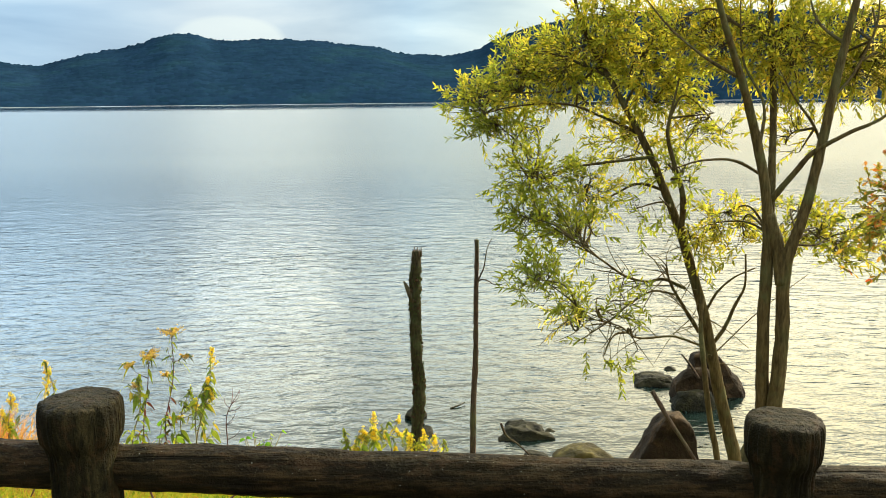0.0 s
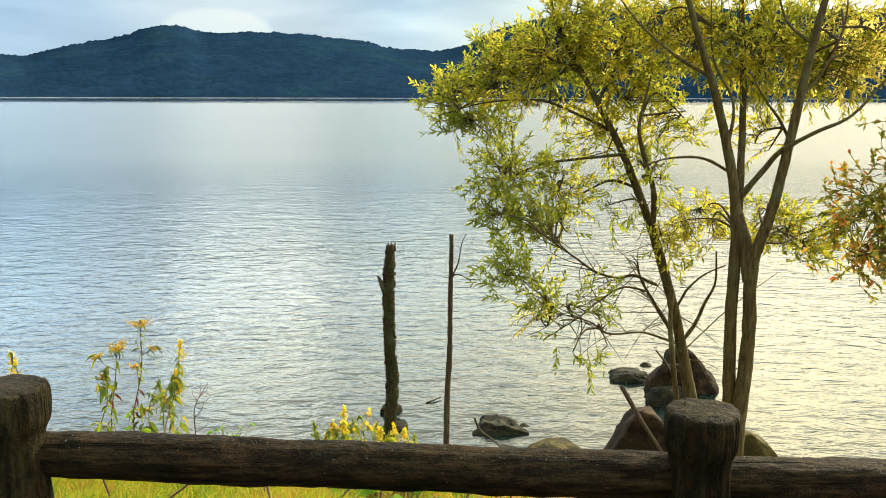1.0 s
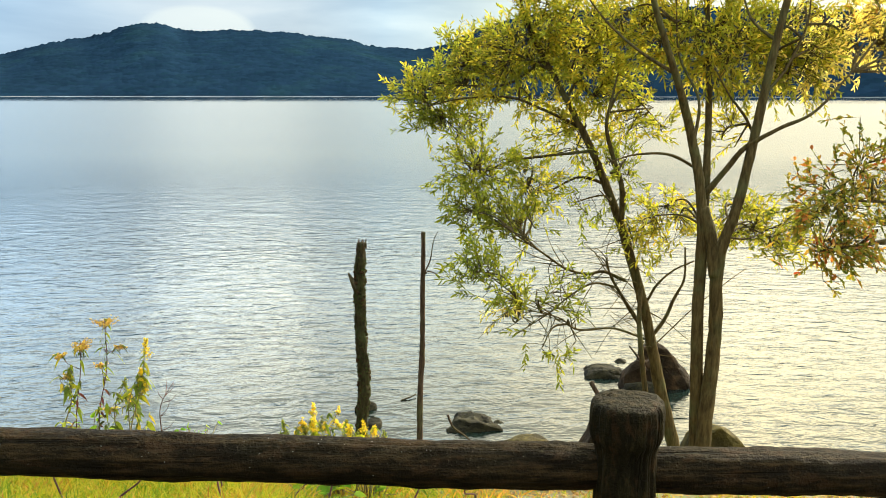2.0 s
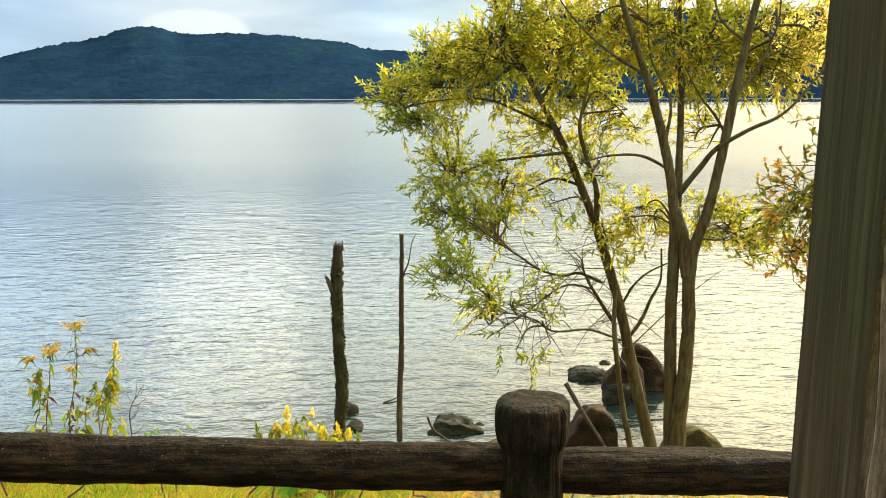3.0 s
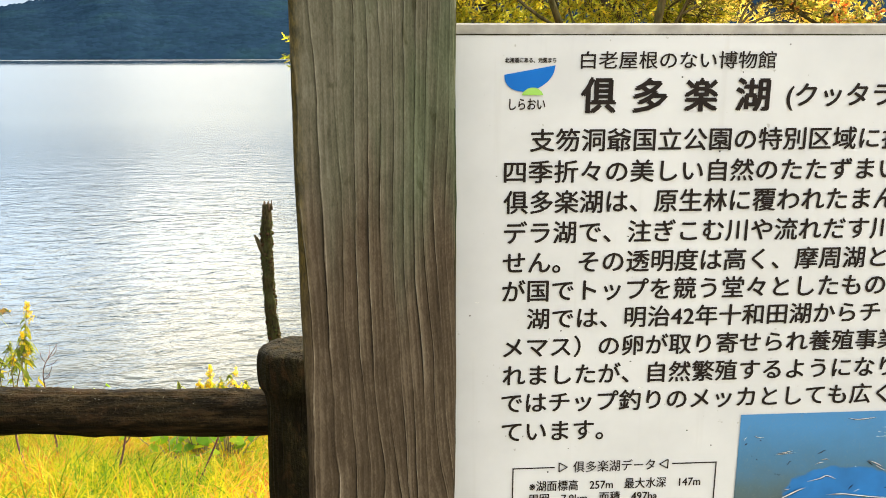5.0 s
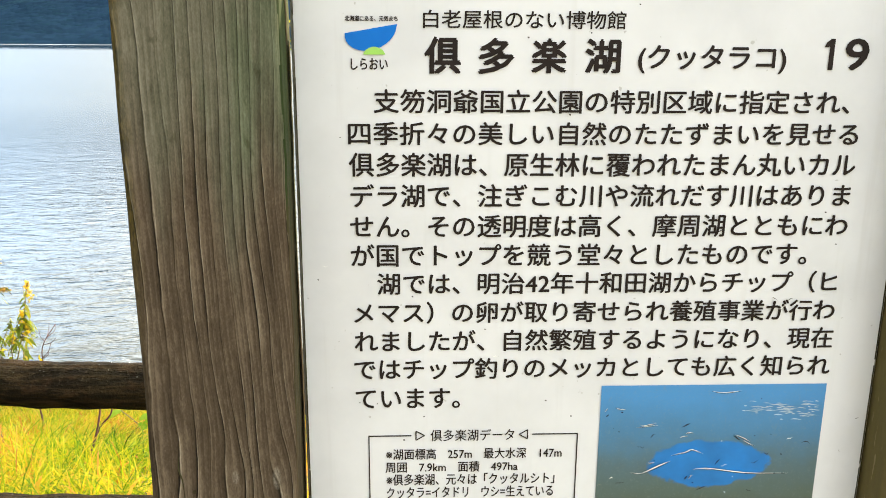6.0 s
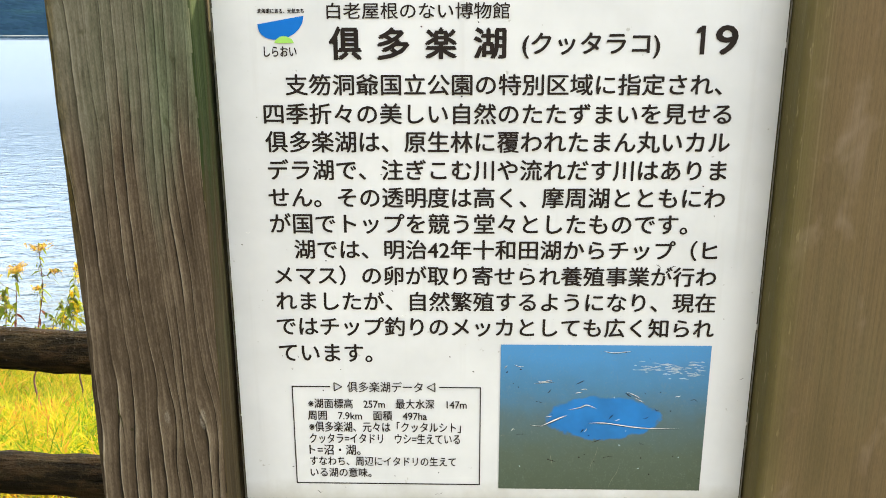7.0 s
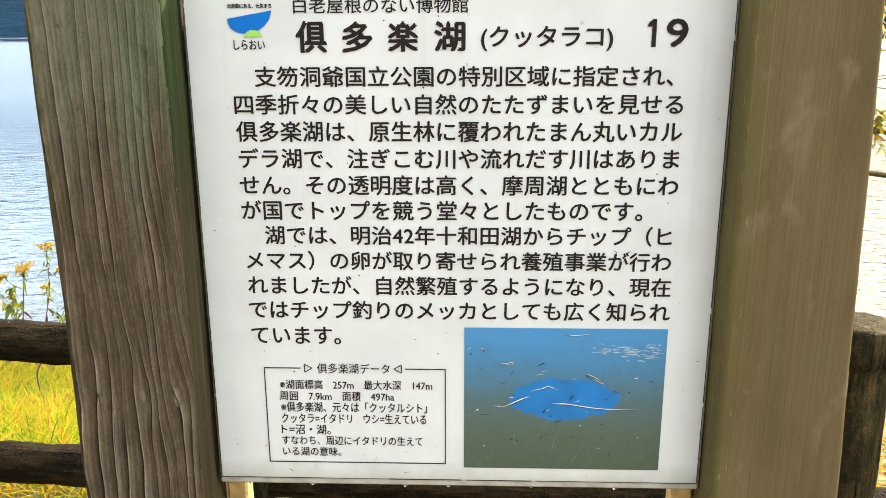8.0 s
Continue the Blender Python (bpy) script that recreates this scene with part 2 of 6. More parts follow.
def mat_post_side(name, algae):
    """The same post's sides: olive and darker than its front, with algae in upright streaks."""
    m, n = material(name)
    p = world_coords(n)
    x, y, z = n.add("ShaderNodeSeparateXYZ", {0: p}).outputs
    across = grain_across(n, n.math("ADD", y, n.math("MULTIPLY", x, 0.3)), z)
    streak = n.noise(across(95.0, 0.0, 2.6), 1.0, 5.0, 0.62)
    fibre = n.noise(across(420.0, 2.0, 9.0), 1.0, 3.0)
    patch = n.noise(across(22.0, 4.0, 4.0), 1.0, 4.0, 0.6)
    tone = n.math("ADD", n.math("MULTIPLY", streak, 0.7), n.math("MULTIPLY", fibre, 0.3))
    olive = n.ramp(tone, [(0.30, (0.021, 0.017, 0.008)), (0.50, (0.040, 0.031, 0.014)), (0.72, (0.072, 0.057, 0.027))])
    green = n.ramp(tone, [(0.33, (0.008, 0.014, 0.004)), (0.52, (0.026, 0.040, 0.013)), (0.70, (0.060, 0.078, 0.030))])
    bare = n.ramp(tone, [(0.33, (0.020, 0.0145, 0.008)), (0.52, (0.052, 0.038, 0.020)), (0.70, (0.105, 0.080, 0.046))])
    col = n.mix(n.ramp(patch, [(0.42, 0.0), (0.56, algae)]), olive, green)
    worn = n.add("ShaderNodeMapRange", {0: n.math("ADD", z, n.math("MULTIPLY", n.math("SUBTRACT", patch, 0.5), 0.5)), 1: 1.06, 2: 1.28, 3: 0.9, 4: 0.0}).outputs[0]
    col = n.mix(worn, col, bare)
    col = n.mix(n.ramp(n.noise(across(150.0, 6.0, 1.2), 1.0, 2.0), [(0.64, 0.0), (0.70, 0.35)]), col, (0.13, 0.105, 0.055, 1))
    return finish(m, n, {"Base Color": col, "Roughness": 0.9, "Specular IOR Level": 0.1, "Normal": n.bump(tone, 0.8, 0.003)})


def mat_post_brown():
    """The second post: smoother, even brown warmed by painted-in sun flare, faint upright lines and pale rubbed spots.
    """
    m, n = material("flare_warm_brown_post_wood")
    p = world_coords(n)
    x, y, z = n.add("ShaderNodeSeparateXYZ", {0: p}).outputs
    across = grain_across(n, n.math("ADD", x, n.math("MULTIPLY", y, 0.6)), z)
    broad = n.noise(across(13.0, 0.0, 1.6), 1.0, 3.0)
    cloud = n.noise(n.scaled(p, (16.0, 16.0, 6.0)), 1.0, 5.0, 0.6)
    fibre = n.noise(across(330.0, 1.0, 3.0), 1.0, 4.0, 0.6)
    fine = n.noise(n.scaled(p, (420.0, 420.0, 120.0)), 1.0, 3.0, 0.7)
    # the warm tint of sun flare on this post is put into the brown
    col = n.ramp(n.math("ADD", n.math("MULTIPLY", broad, 0.6), n.math("MULTIPLY", cloud, 0.4)), [(0.36, (0.084, 0.061, 0.026)), (0.50, (0.108, 0.076, 0.034)), (0.64, (0.130, 0.088, 0.044))])
    col = n.mix(n.ramp(cloud, [(0.52, 0.0), (0.68, 0.5)]), col, (0.092, 0.075, 0.034, 1))
    col = n.mix(1.0, col, n.ramp(n.math("ADD", n.math("MULTIPLY", fibre, 0.6), n.math("MULTIPLY", fine, 0.4)), [(0.30, 0.72), (0.5, 1.0), (0.7, 1.22)]), "MULTIPLY")
    line = n.ramp(n.noise(across(150.0, 3.0, 0.45), 1.0, 2.0), [(0.64, 0.0), (0.70, 0.45)])
    col = n.mix(line, col, (0.21, 0.165, 0.10, 1))
    groove = n.ramp(n.noise(across(120.0, 7.0, 0.5), 1.0, 2.0), [(0.28, 0.5), (0.34, 0.0)])
    col = n.mix(groove, col, (0.060, 0.046, 0.022, 1))
    pale = n.ramp(n.noise(n.scaled(p, (24.0, 24.0, 13.0), (3.1, 0.4, 1.7)), 1.0, 3.0, 0.55, 0.4), [(0.56, 0.0), (0.74, 0.6)])
    col = n.mix(pale, col, (0.21, 0.155, 0.105, 1))
    stain = n.ramp(n.noise(n.scaled(p, (19.0, 19.0, 8.0), (0.6, 2.2, 0.9)), 1.0, 4.0, 0.6, 0.5), [(0.54, 0.0), (0.70, 0.5)])
    col = n.mix(stain, col, (0.070, 0.046, 0.022, 1))
    # yellow-green moss along the arris by the board, chipped pale
    wob = n.math("MULTIPLY", cloud, 0.02)
    rim = n.math("MULTIPLY", n.add("ShaderNodeMapRange", {0: n.math("ADD", x, wob), 1: 1.638, 2: 1.672, 3: 0.95, 4: 0.0}).outputs[0], n.ramp(fine, [(0.35, 0.5), (0.6, 0.9)]))
    col = n.mix(rim, col, (0.098, 0.084, 0.026, 1))
    chips = n.math("MULTIPLY", rim, n.ramp(n.noise(n.scaled(p, (210.0, 210.0, 40.0)), 1.0, 2.0), [(0.64, 0.0), (0.70, 0.6)]))
    col = n.mix(chips, col, (0.28, 0.23, 0.12, 1))
    return finish(m, n, {"Base Color": col, "Roughness": 0.8, "Specular IOR Level": 0.2, "Normal": n.bump(n.math("ADD", fibre, n.math("MULTIPLY", fine, 0.5)), 0.5, 0.0012)})


def mat_fence(name, lengthwise, pale=1.0):
    """Dark, damp imitation-log fence: bark-like relief along the log."""
    m, n = material(name)
    p = world_coords(n)
    s = (1.3, 16.0, 16.0) if lengthwise else (13.0, 13.0, 2.4)
    streak = n.noise(n.scaled(p, s), 2.2, 6.0, 0.62, 0.15)
    patch = n.noise(p, 6.0, 4.0)
    pits = n.noise(p, 70.0, 4.0, 0.6)
    fine = n.noise(n.scaled(p, (5.0, 36.0, 36.0) if lengthwise else (34.0, 34.0, 9.0)), 3.0, 4.0, 0.65)
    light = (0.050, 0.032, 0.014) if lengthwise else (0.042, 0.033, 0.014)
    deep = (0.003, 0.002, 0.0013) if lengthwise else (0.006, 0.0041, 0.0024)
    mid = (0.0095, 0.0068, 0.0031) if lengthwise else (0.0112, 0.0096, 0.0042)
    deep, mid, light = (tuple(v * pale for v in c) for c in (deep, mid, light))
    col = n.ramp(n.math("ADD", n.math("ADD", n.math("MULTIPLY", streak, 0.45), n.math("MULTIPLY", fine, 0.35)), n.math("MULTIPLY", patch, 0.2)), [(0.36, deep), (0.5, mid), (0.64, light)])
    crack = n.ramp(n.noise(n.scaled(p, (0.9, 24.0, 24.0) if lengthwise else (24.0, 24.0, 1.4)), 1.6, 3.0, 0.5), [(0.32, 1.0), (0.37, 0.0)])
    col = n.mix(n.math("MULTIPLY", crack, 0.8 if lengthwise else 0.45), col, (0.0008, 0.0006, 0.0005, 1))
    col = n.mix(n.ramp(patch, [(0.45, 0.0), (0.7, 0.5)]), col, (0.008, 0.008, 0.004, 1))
    up = n.add("ShaderNodeSeparateXYZ", {0: n.add("ShaderNodeNewGeometry").outputs["Normal"]}).outputs[2]
    lichen = n.math("MULTIPLY", n.ramp(pits, [(0.52, 0.0), (0.64, 1.0)]), n.ramp(up, [(0.45, 0.0), (0.95, 0.28)]))
    col = n.mix(lichen, col, (0.075, 0.062, 0.034, 1))
    blotch = n.noise(n.scaled(p, (1.0, 2.2, 2.2) if lengthwise else (2.0, 2.0, 1.2)), 13.0, 5.0, 0.7, 0.4)
    col = n.mix(n.ramp(blotch, [(0.52, 0.0), (0.62, 0.55)]), col, (0.036 * pale, 0.020 * pale, 0.009 * pale, 1))
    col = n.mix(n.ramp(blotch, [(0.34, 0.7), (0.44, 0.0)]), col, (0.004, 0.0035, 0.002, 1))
    grit = n.noise(p, 170.0, 3.0, 0.6)
    col = n.mix(n.math("MULTIPLY", n.ramp(grit, [(0.60, 0.0), (0.69, 1.0)]), n.ramp(up, [(0.0, 0.0), (0.5, 0.5)])), col, (0.075, 0.060, 0.040, 1))
    h = n.math("SUBTRACT", n.math("ADD", n.math("ADD", n.math("MULTIPLY", n.math("ADD", streak, n.math("MULTIPLY", grit, 0.5)), 0.6), n.math("MULTIPLY", fine, 0.3)), n.math("MULTIPLY", pits, 0.3)), n.math("MULTIPLY", crack, 0.35))
    return finish(m, n, {"Base Color": col, "Roughness": 0.6, "Specular IOR Level": 0.035, "Normal": n.bump(h, 1.0, 0.022)})


def mat_bark(name, dark, light, scale=9.0):
    m, n = material(name)
    p = world_coords(n)
    f = n.noise(n.scaled(p, (1.0, 1.0, 0.18)), scale * 4, 6.0, 0.65)
    g = n.noise(p, scale * 0.4, 3.0)
    col = n.ramp(f, [(0.3, dark), (0.7, light)])
    col = n.mix(n.ramp(g, [(0.5, 0.0), (0.7, 0.45)]), col, (0.09, 0.11, 0.045, 1))
    return finish(m, n, {"Base Color": col, "Roughness": 0.9, "Specular IOR Level": 0.06, "Normal": n.bump(f, 0.8, 0.02)})


def mat_leaf(name, stops, gloss=0.45, through_share=0.5, each=0.62, patches=0.95, single=False):
    """Leaves: each one its own tint, thin enough for the sun to shine through."""
    m, n = material(name)
    rnd = n.add("ShaderNodeObjectInfo").outputs["Random"] if single else n.add("ShaderNodeNewGeometry").outputs["Random Per Island"]
    p = world_coords(n)
    drift = n.noise(p, 1.9, 2.0)
    f = n.math("ADD", n.math("MULTIPLY", rnd, each), n.math("MULTIPLY", n.math("SUBTRACT", drift, 0.3), patches), clamp=True)
    col = n.ramp(f, stops)
    b = n.add("ShaderNodeBsdfPrincipled", {"Base Color": col, "Roughness": gloss, "Specular IOR Level": 0.08})
    t = n.add("ShaderNodeBsdfTranslucent", {"Color": n.mix(1.0, col, (1.5, 1.35, 0.75, 1), "MULTIPLY")})
    mix = n.add("ShaderNodeMixShader", {0: through_share, 1: b.outputs[0], 2: t.outputs[0]})
    out = n.add("ShaderNodeOutputMaterial")
    n.tree.links.new(mix.outputs[0], out.inputs[0])
    return m


def mat_water():
    m, n = material("lake_water")
    p = world_coords(n)
    lanes = n.ramp(n.noise(n.scaled(p, (0.004, 0.03, 0.0)), 1.0, 4.0, 0.6, 0.3), [(0.35, 0.45), (0.62, 1.0)])
    swell = n.noise(n.scaled(p, (0.6, 1.0, 1.0)), 1.5, 2.0, 0.5, 0.3)
    ripple = n.noise(n.scaled(p, (0.48, 1.0, 1.0)), 4.0, 3.0, 0.55, 0.5)
    tiny = n.noise(n.scaled(p, (0.55, 1.0, 1.0)), 15.0, 3.0, 0.55)
    h = n.math("ADD", n.math("ADD", n.math("MULTIPLY", swell, 0.080), n.math("MULTIPLY", ripple, 0.092)), n.math("MULTIPLY", tiny, 0.014))
    far = n.add("ShaderNodeSeparateXYZ", {0: p}).outputs[1]
    # longer waves out on the lake
    roll = n.noise(n.scaled(p, (0.5, 1.0, 1.0)), 0.8, 3.0, 0.6, 0.4)
    h = n.math("ADD", h, n.math("MULTIPLY", roll, n.add("ShaderNodeMapRange", {0: far, 1: 14.0, 2: 70.0, 3: 0.0, 4: 0.19}).outputs[0]))
    streak = n.noise(n.scaled(p, (0.0015, 0.006, 0.0)), 1.0, 3.0, 0.6)
    calm = n.add("ShaderNodeMapRange", {0: n.math("ADD", far, n.math("MULTIPLY", streak, 900.0)), 1: 900.0, 2: 1250.0, 3: 1.0, 4: 0.05}).outputs[0]
    h = n.math("MULTIPLY", n.math("MULTIPLY", h, lanes), calm)
    # far ripples run together
    h = n.math("MULTIPLY", h, n.add("ShaderNodeMapRange", {0: far, 1: 9.5, 2: 45.0, 3: 1.0, 4: 0.40}).outputs[0])
    blur = n.math("ADD", 0.05, n.math("MULTIPLY", calm, n.add("ShaderNodeMapRange", {0: far, 1: 9.0, 2: 60.0, 3: 0.0, 4: 0.20}).outputs[0]))
    nor = n.bump(h, 0.49, 1.0)
    return finish(m, n, {"Base Color": (0.007, 0.013, 0.011, 1), "Roughness": blur, "IOR": 1.333, "Normal": nor})


def mat_ground():
    m, n = material("bank_soil")
    p = world_coords(n)
    a = n.noise(p, 1.2, 5.0)
    b = n.noise(p, 25.0, 5.0)
    col = n.ramp(b, [(0.3, (0.06, 0.045, 0.025)), (0.7, (0.22, 0.16, 0.08))])
    col = n.mix(n.ramp(a, [(0.42, 0.0), (0.6, 0.8)]), col, (0.10, 0.12, 0.03, 1))
    return finish(m, n, {"Base Color": col, "Roughness": 0.95, "Normal": n.bump(b, 0.6, 0.04)})


def mat_hill():
    m, n = material("hazy_forest_hillside")
    p = world_coords(n)
    cell = n.add("ShaderNodeTexVoronoi", {"Vector": p, "Scale": 0.055})
    drift = n.noise(p, 0.005, 5.0, 0.6)
    small = n.noise(p, 0.05, 4.0, 0.6)
    # distance haze is put into these blue base colours
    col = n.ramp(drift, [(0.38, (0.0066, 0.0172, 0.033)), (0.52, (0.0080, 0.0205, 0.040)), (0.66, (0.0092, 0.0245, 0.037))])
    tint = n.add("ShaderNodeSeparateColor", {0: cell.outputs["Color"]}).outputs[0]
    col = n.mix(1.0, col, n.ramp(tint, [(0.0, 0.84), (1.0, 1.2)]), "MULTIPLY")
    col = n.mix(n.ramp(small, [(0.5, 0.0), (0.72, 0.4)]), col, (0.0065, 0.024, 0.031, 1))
    return finish(m, n, {"Base Color": col, "Roughness": 0.95, "Specular IOR Level": 0.0, "Normal": n.bump(n.math("SUBTRACT", small, cell.outputs[0]), 0.18, 5.0)})


def mat_rock(name, dark, mid, light, moss):
    m, n = material(name)
    p = world_coords(n)
    a = n.noise(p, 4.0, 6.0, 0.6)
    b = n.noise(p, 30.0, 5.0)
    col = n.ramp(a, [(0.3, dark), (0.52, mid), (0.72, light)])
    col = n.mix(n.ramp(b, [(0.5, 0.0), (0.75, moss)]), col, (0.03, 0.030, 0.010, 1))
    return finish(m, n, {"Base Color": col, "Roughness": 0.75, "Specular IOR Level": 0.08, "Normal": n.bump(n.math("ADD", a, n.math("MULTIPLY", b, 0.4)), 0.8, 0.05)})


def mat_sheet():
    m, n = material("white_sign_film")
    p = world_coords(n)
    grime = n.noise(p, 7.0, 5.0, 0.6)
    dots = n.noise(p, 120.0, 2.0)
    col = n.ramp(grime, [(0.35, (0.56, 0.57, 0.58)), (0.6, (0.625, 0.635, 0.645))])
    col = n.mix(n.ramp(dots, [(0.74, 0.0), (0.78, 0.5)]), col, (0.25, 0.24, 0.2, 1))
    z = n.add("ShaderNodeSeparateXYZ", {0: p}).outputs[2]
    edge = n.add("ShaderNodeMapRange", {0: n.math("ADD", z, n.math("MULTIPLY", n.noise(p, 22.0, 5.0, 0.65), 0.035)), 1: 0.862, 2: 0.892, 3: 0.75, 4: 0.0}).outputs[0]
    col = n.mix(edge, col, (0.34, 0.33, 0.29, 1))
    streaks = n.ramp(n.noise(n.scaled(p, (60.0, 60.0, 3.0)), 1.0, 4.0), [(0.6, 0.0), (0.75, 0.22)])
    col = n.mix(streaks, col, (0.42, 0.41, 0.38, 1))
    return finish(m, n, {"Base Color": col, "Roughness": 0.35})


def mat_photo():
    """A faded aerial print: blue sky haze above, dark woods below."""
    m, n = material("faded_print")
    p = world_coords(n)
    z = n.add("ShaderNodeSeparateXYZ", {0: p}).outputs[2]
    wob = n.math("MULTIPLY", n.noise(p, 30.0, 5.0, 0.65), 0.045)
    f = n.math("DIVIDE", n.math("SUBTRACT", n.math("ADD", z, wob), 0.875), 0.197)
    col = n.ramp(f, [(0.0, (0.048, 0.070, 0.048)), (0.32, (0.062, 0.092, 0.074)), (0.56, (0.062, 0.115, 0.135)), (0.78, (0.045, 0.165, 0.30)), (1.0, (0.045, 0.215, 0.46))])
    speck = n.ramp(n.noise(p, 420.0, 4.0, 0.7), [(0.56, 0.0), (0.72, 0.5)])
    col = n.mix(speck, col, n.mix(0.5, col, (0.20, 0.24, 0.22, 1)))
    wisp = n.ramp(n.noise(n.scaled(p, (60.0, 1.0, 22.0)), 1.0, 4.0, 0.7, 1.5), [(0.62, 0.0), (0.72, 0.4)])
    col = n.mix(wisp, col, n.mix(0.5, col, (0.16, 0.19, 0.16, 1)))
    # the round lake, its shore blurred and uneven
    x = n.add("ShaderNodeSeparateXYZ", {0: p}).outputs[0]
    ex, ez = n.math("DIVIDE", n.math("SUBTRACT", x, 1.4475), 0.0715), n.math("DIVIDE", n.math("SUBTRACT", z, 0.9655), 0.0295)
    shore = n.math("ADD", n.math("ADD", n.math("MULTIPLY", ex, ex), n.math("MULTIPLY", ez, ez)), n.math("MULTIPLY", n.math("SUBTRACT", n.noise(p, 60.0, 5.0, 0.65), 0.5), 0.9))
    lake = n.ramp(n.noise(p, 26.0, 3.0), [(0.35, (0.002, 0.125, 0.36)), (0.65, (0.002, 0.165, 0.49))])
    col = n.mix(n.ramp(shore, [(0.84, 1.0), (1.14, 0.0)]), col, lake)
    return finish(m, n, {"Base Color": col, "Roughness": 0.3})


M_SIGN, M_SIGN_BROWN = mat_post_front(), mat_post_brown()
M_SIGN_OLIVE, M_SIGN_MOSSY = mat_post_side("olive_post_side", 0.3), mat_post_side("mossy_post_side", 1.0)
M_RAIL, M_POST, M_POST_PALE = mat_fence("fence_rail_log", True), mat_fence("fence_post_log", False), mat_fence("paler_fence_post_log", False, 2.6)
M_BARK = mat_bark("willow_bark", (0.022, 0.016, 0.006), (0.115, 0.085, 0.034))
M_SNAG = mat_bark("mossy_dead_wood", (0.010, 0.009, 0.005), (0.056, 0.046, 0.023), 12.0)
M_DEADBARK = mat_bark("dark_bark_knob", (0.014, 0.008, 0.005), (0.07, 0.036, 0.02), 14.0)
M_TWIG = mat_bark("grey_dead_twig", (0.025, 0.018, 0.012), (0.10, 0.07, 0.05), 12.0)
M_WILLOW = mat_leaf("golden_willow_leaf", [(0.08, (0.155, 0.205, 0.034)), (0.45, (0.26, 0.282, 0.038)), (0.78, (0.46, 0.385, 0.050)), (1.0, (0.68, 0.35, 0.058))], 0.55, 0.74, 0.5, 0.95)
M_WILLOW_GREEN = mat_leaf("olive_willow_leaf", [(0.05, (0.115, 0.158, 0.026)), (0.45, (0.20, 0.242, 0.031)), (0.80, (0.33, 0.335, 0.037)), (1.0, (0.54, 0.42, 0.046))], 0.5, 0.66, 0.55, 0.8)
# yellow leaf, with the far crown's backlight and glare put into its colour
M_WILLOW_SUN_YELLOW = mat_leaf("sunlit_yellow_willow_leaf", [(0.08, (0.46, 0.46, 0.14)), (0.5, (0.70, 0.63, 0.24)), (1.0, (0.82, 0.66, 0.28))], 0.5, 0.82, 0.5, 0.8)
M_OAK = mat_leaf("oak_leaf", [(0.1, (0.08, 0.12, 0.025)), (0.5, (0.24, 0.25, 0.04)), (0.72, (0.42, 0.28, 0.05)), (0.88, (0.42, 0.12, 0.04)), (0.98, (0.36, 0.06, 0.03))])
M_GRASS = mat_leaf("bank_grass", [(0.02, (0.012, 0.040, 0.004)), (0.20, (0.065, 0.150, 0.010)), (0.42, (0.16, 0.25, 0.014)), (0.64, (0.33, 0.35, 0.018)), (0.86, (0.48, 0.36, 0.032)), (1.0, (0.32, 0.14, 0.030))], 0.55, 0.45, 0.7, 1.4)
M_HERB = mat_leaf("herb_leaf", [(0.04, (0.05, 0.045, 0.018)), (0.22, (0.06, 0.085, 0.018)), (0.50, (0.15, 0.22, 0.022)), (0.82, (0.34, 0.37, 0.03)), (1.0, (0.44, 0.27, 0.05))], 0.5, 0.5, 0.8, 0.5)
M_DOCK = mat_leaf("broad_green_leaf", [(0.1, (0.075, 0.20, 0.014)), (0.6, (0.16, 0.32, 0.02)), (0.95, (0.33, 0.40, 0.03))], single=True)
M_RUST = mat_leaf("rusty_grass", [(0.1, (0.35, 0.20, 0.05)), (0.6, (0.55, 0.26, 0.05)), (0.9, (0.60, 0.36, 0.08))])
M_LITTER = mat_leaf("fallen_leaf", [(0.1, (0.16, 0.075, 0.03)), (0.5, (0.36, 0.20, 0.07)), (0.95, (0.52, 0.36, 0.14))], 0.7, 0.2)
M_YELLOW = mat_leaf("goldenrod_flower", [(0.1, (0.60, 0.50, 0.035)), (0.9, (0.80, 0.65, 0.055))], 0.5, 0.55)
M_OCHRE = mat_leaf("fading_flower", [(0.1, (0.40, 0.25, 0.07)), (0.6, (0.60, 0.43, 0.10)), (0.95, (0.62, 0.52, 0.08))])
M_DRYLEAF = mat_leaf("withered_leaf", [(0.1, (0.07, 0.022, 0.02)), (0.9, (0.17, 0.06, 0.04))], 0.8, 0.3)
M_STEM = mat_plain("herb_stem", (0.16, 0.13, 0.05), 0.7, 0.4, 60.0)
M_DRY = mat_plain("dry_dark_stem", (0.09, 0.035, 0.03), 0.8, 0.4, 60.0)
M_WATER, M_GROUND, M_HILL = mat_water(), mat_ground(), mat_hill()
M_ROCK = mat_rock("red_brown_rock", (0.007, 0.0045, 0.0022), (0.020, 0.012, 0.0055), (0.075, 0.044, 0.020), 0.4)
M_ROCK_WET = mat_rock("dark_mossy_rock", (0.004, 0.004, 0.003), (0.013, 0.012, 0.007), (0.045, 0.040, 0.020), 0.8)
# yellow moss, with the flat rock's sunlit top put into its colour
M_ROCK_SUNLIT_MOSS = mat_rock("sunlit_mossy_yellow_rock", (0.010, 0.008, 0.003), (0.040, 0.032, 0.009), (0.12, 0.095, 0.028), 0.3)
M_SHEET, M_PHOTO = mat_sheet(), mat_photo()
M_PANEL = mat_plain("grey_panel_edge", (0.36, 0.34, 0.30), 0.6, 0.25, 40.0, 0.2)
M_BATTEN = mat_plain("pale_batten_wood", (0.44, 0.29, 0.11), 0.8, 0.4, 40.0, 0.4)
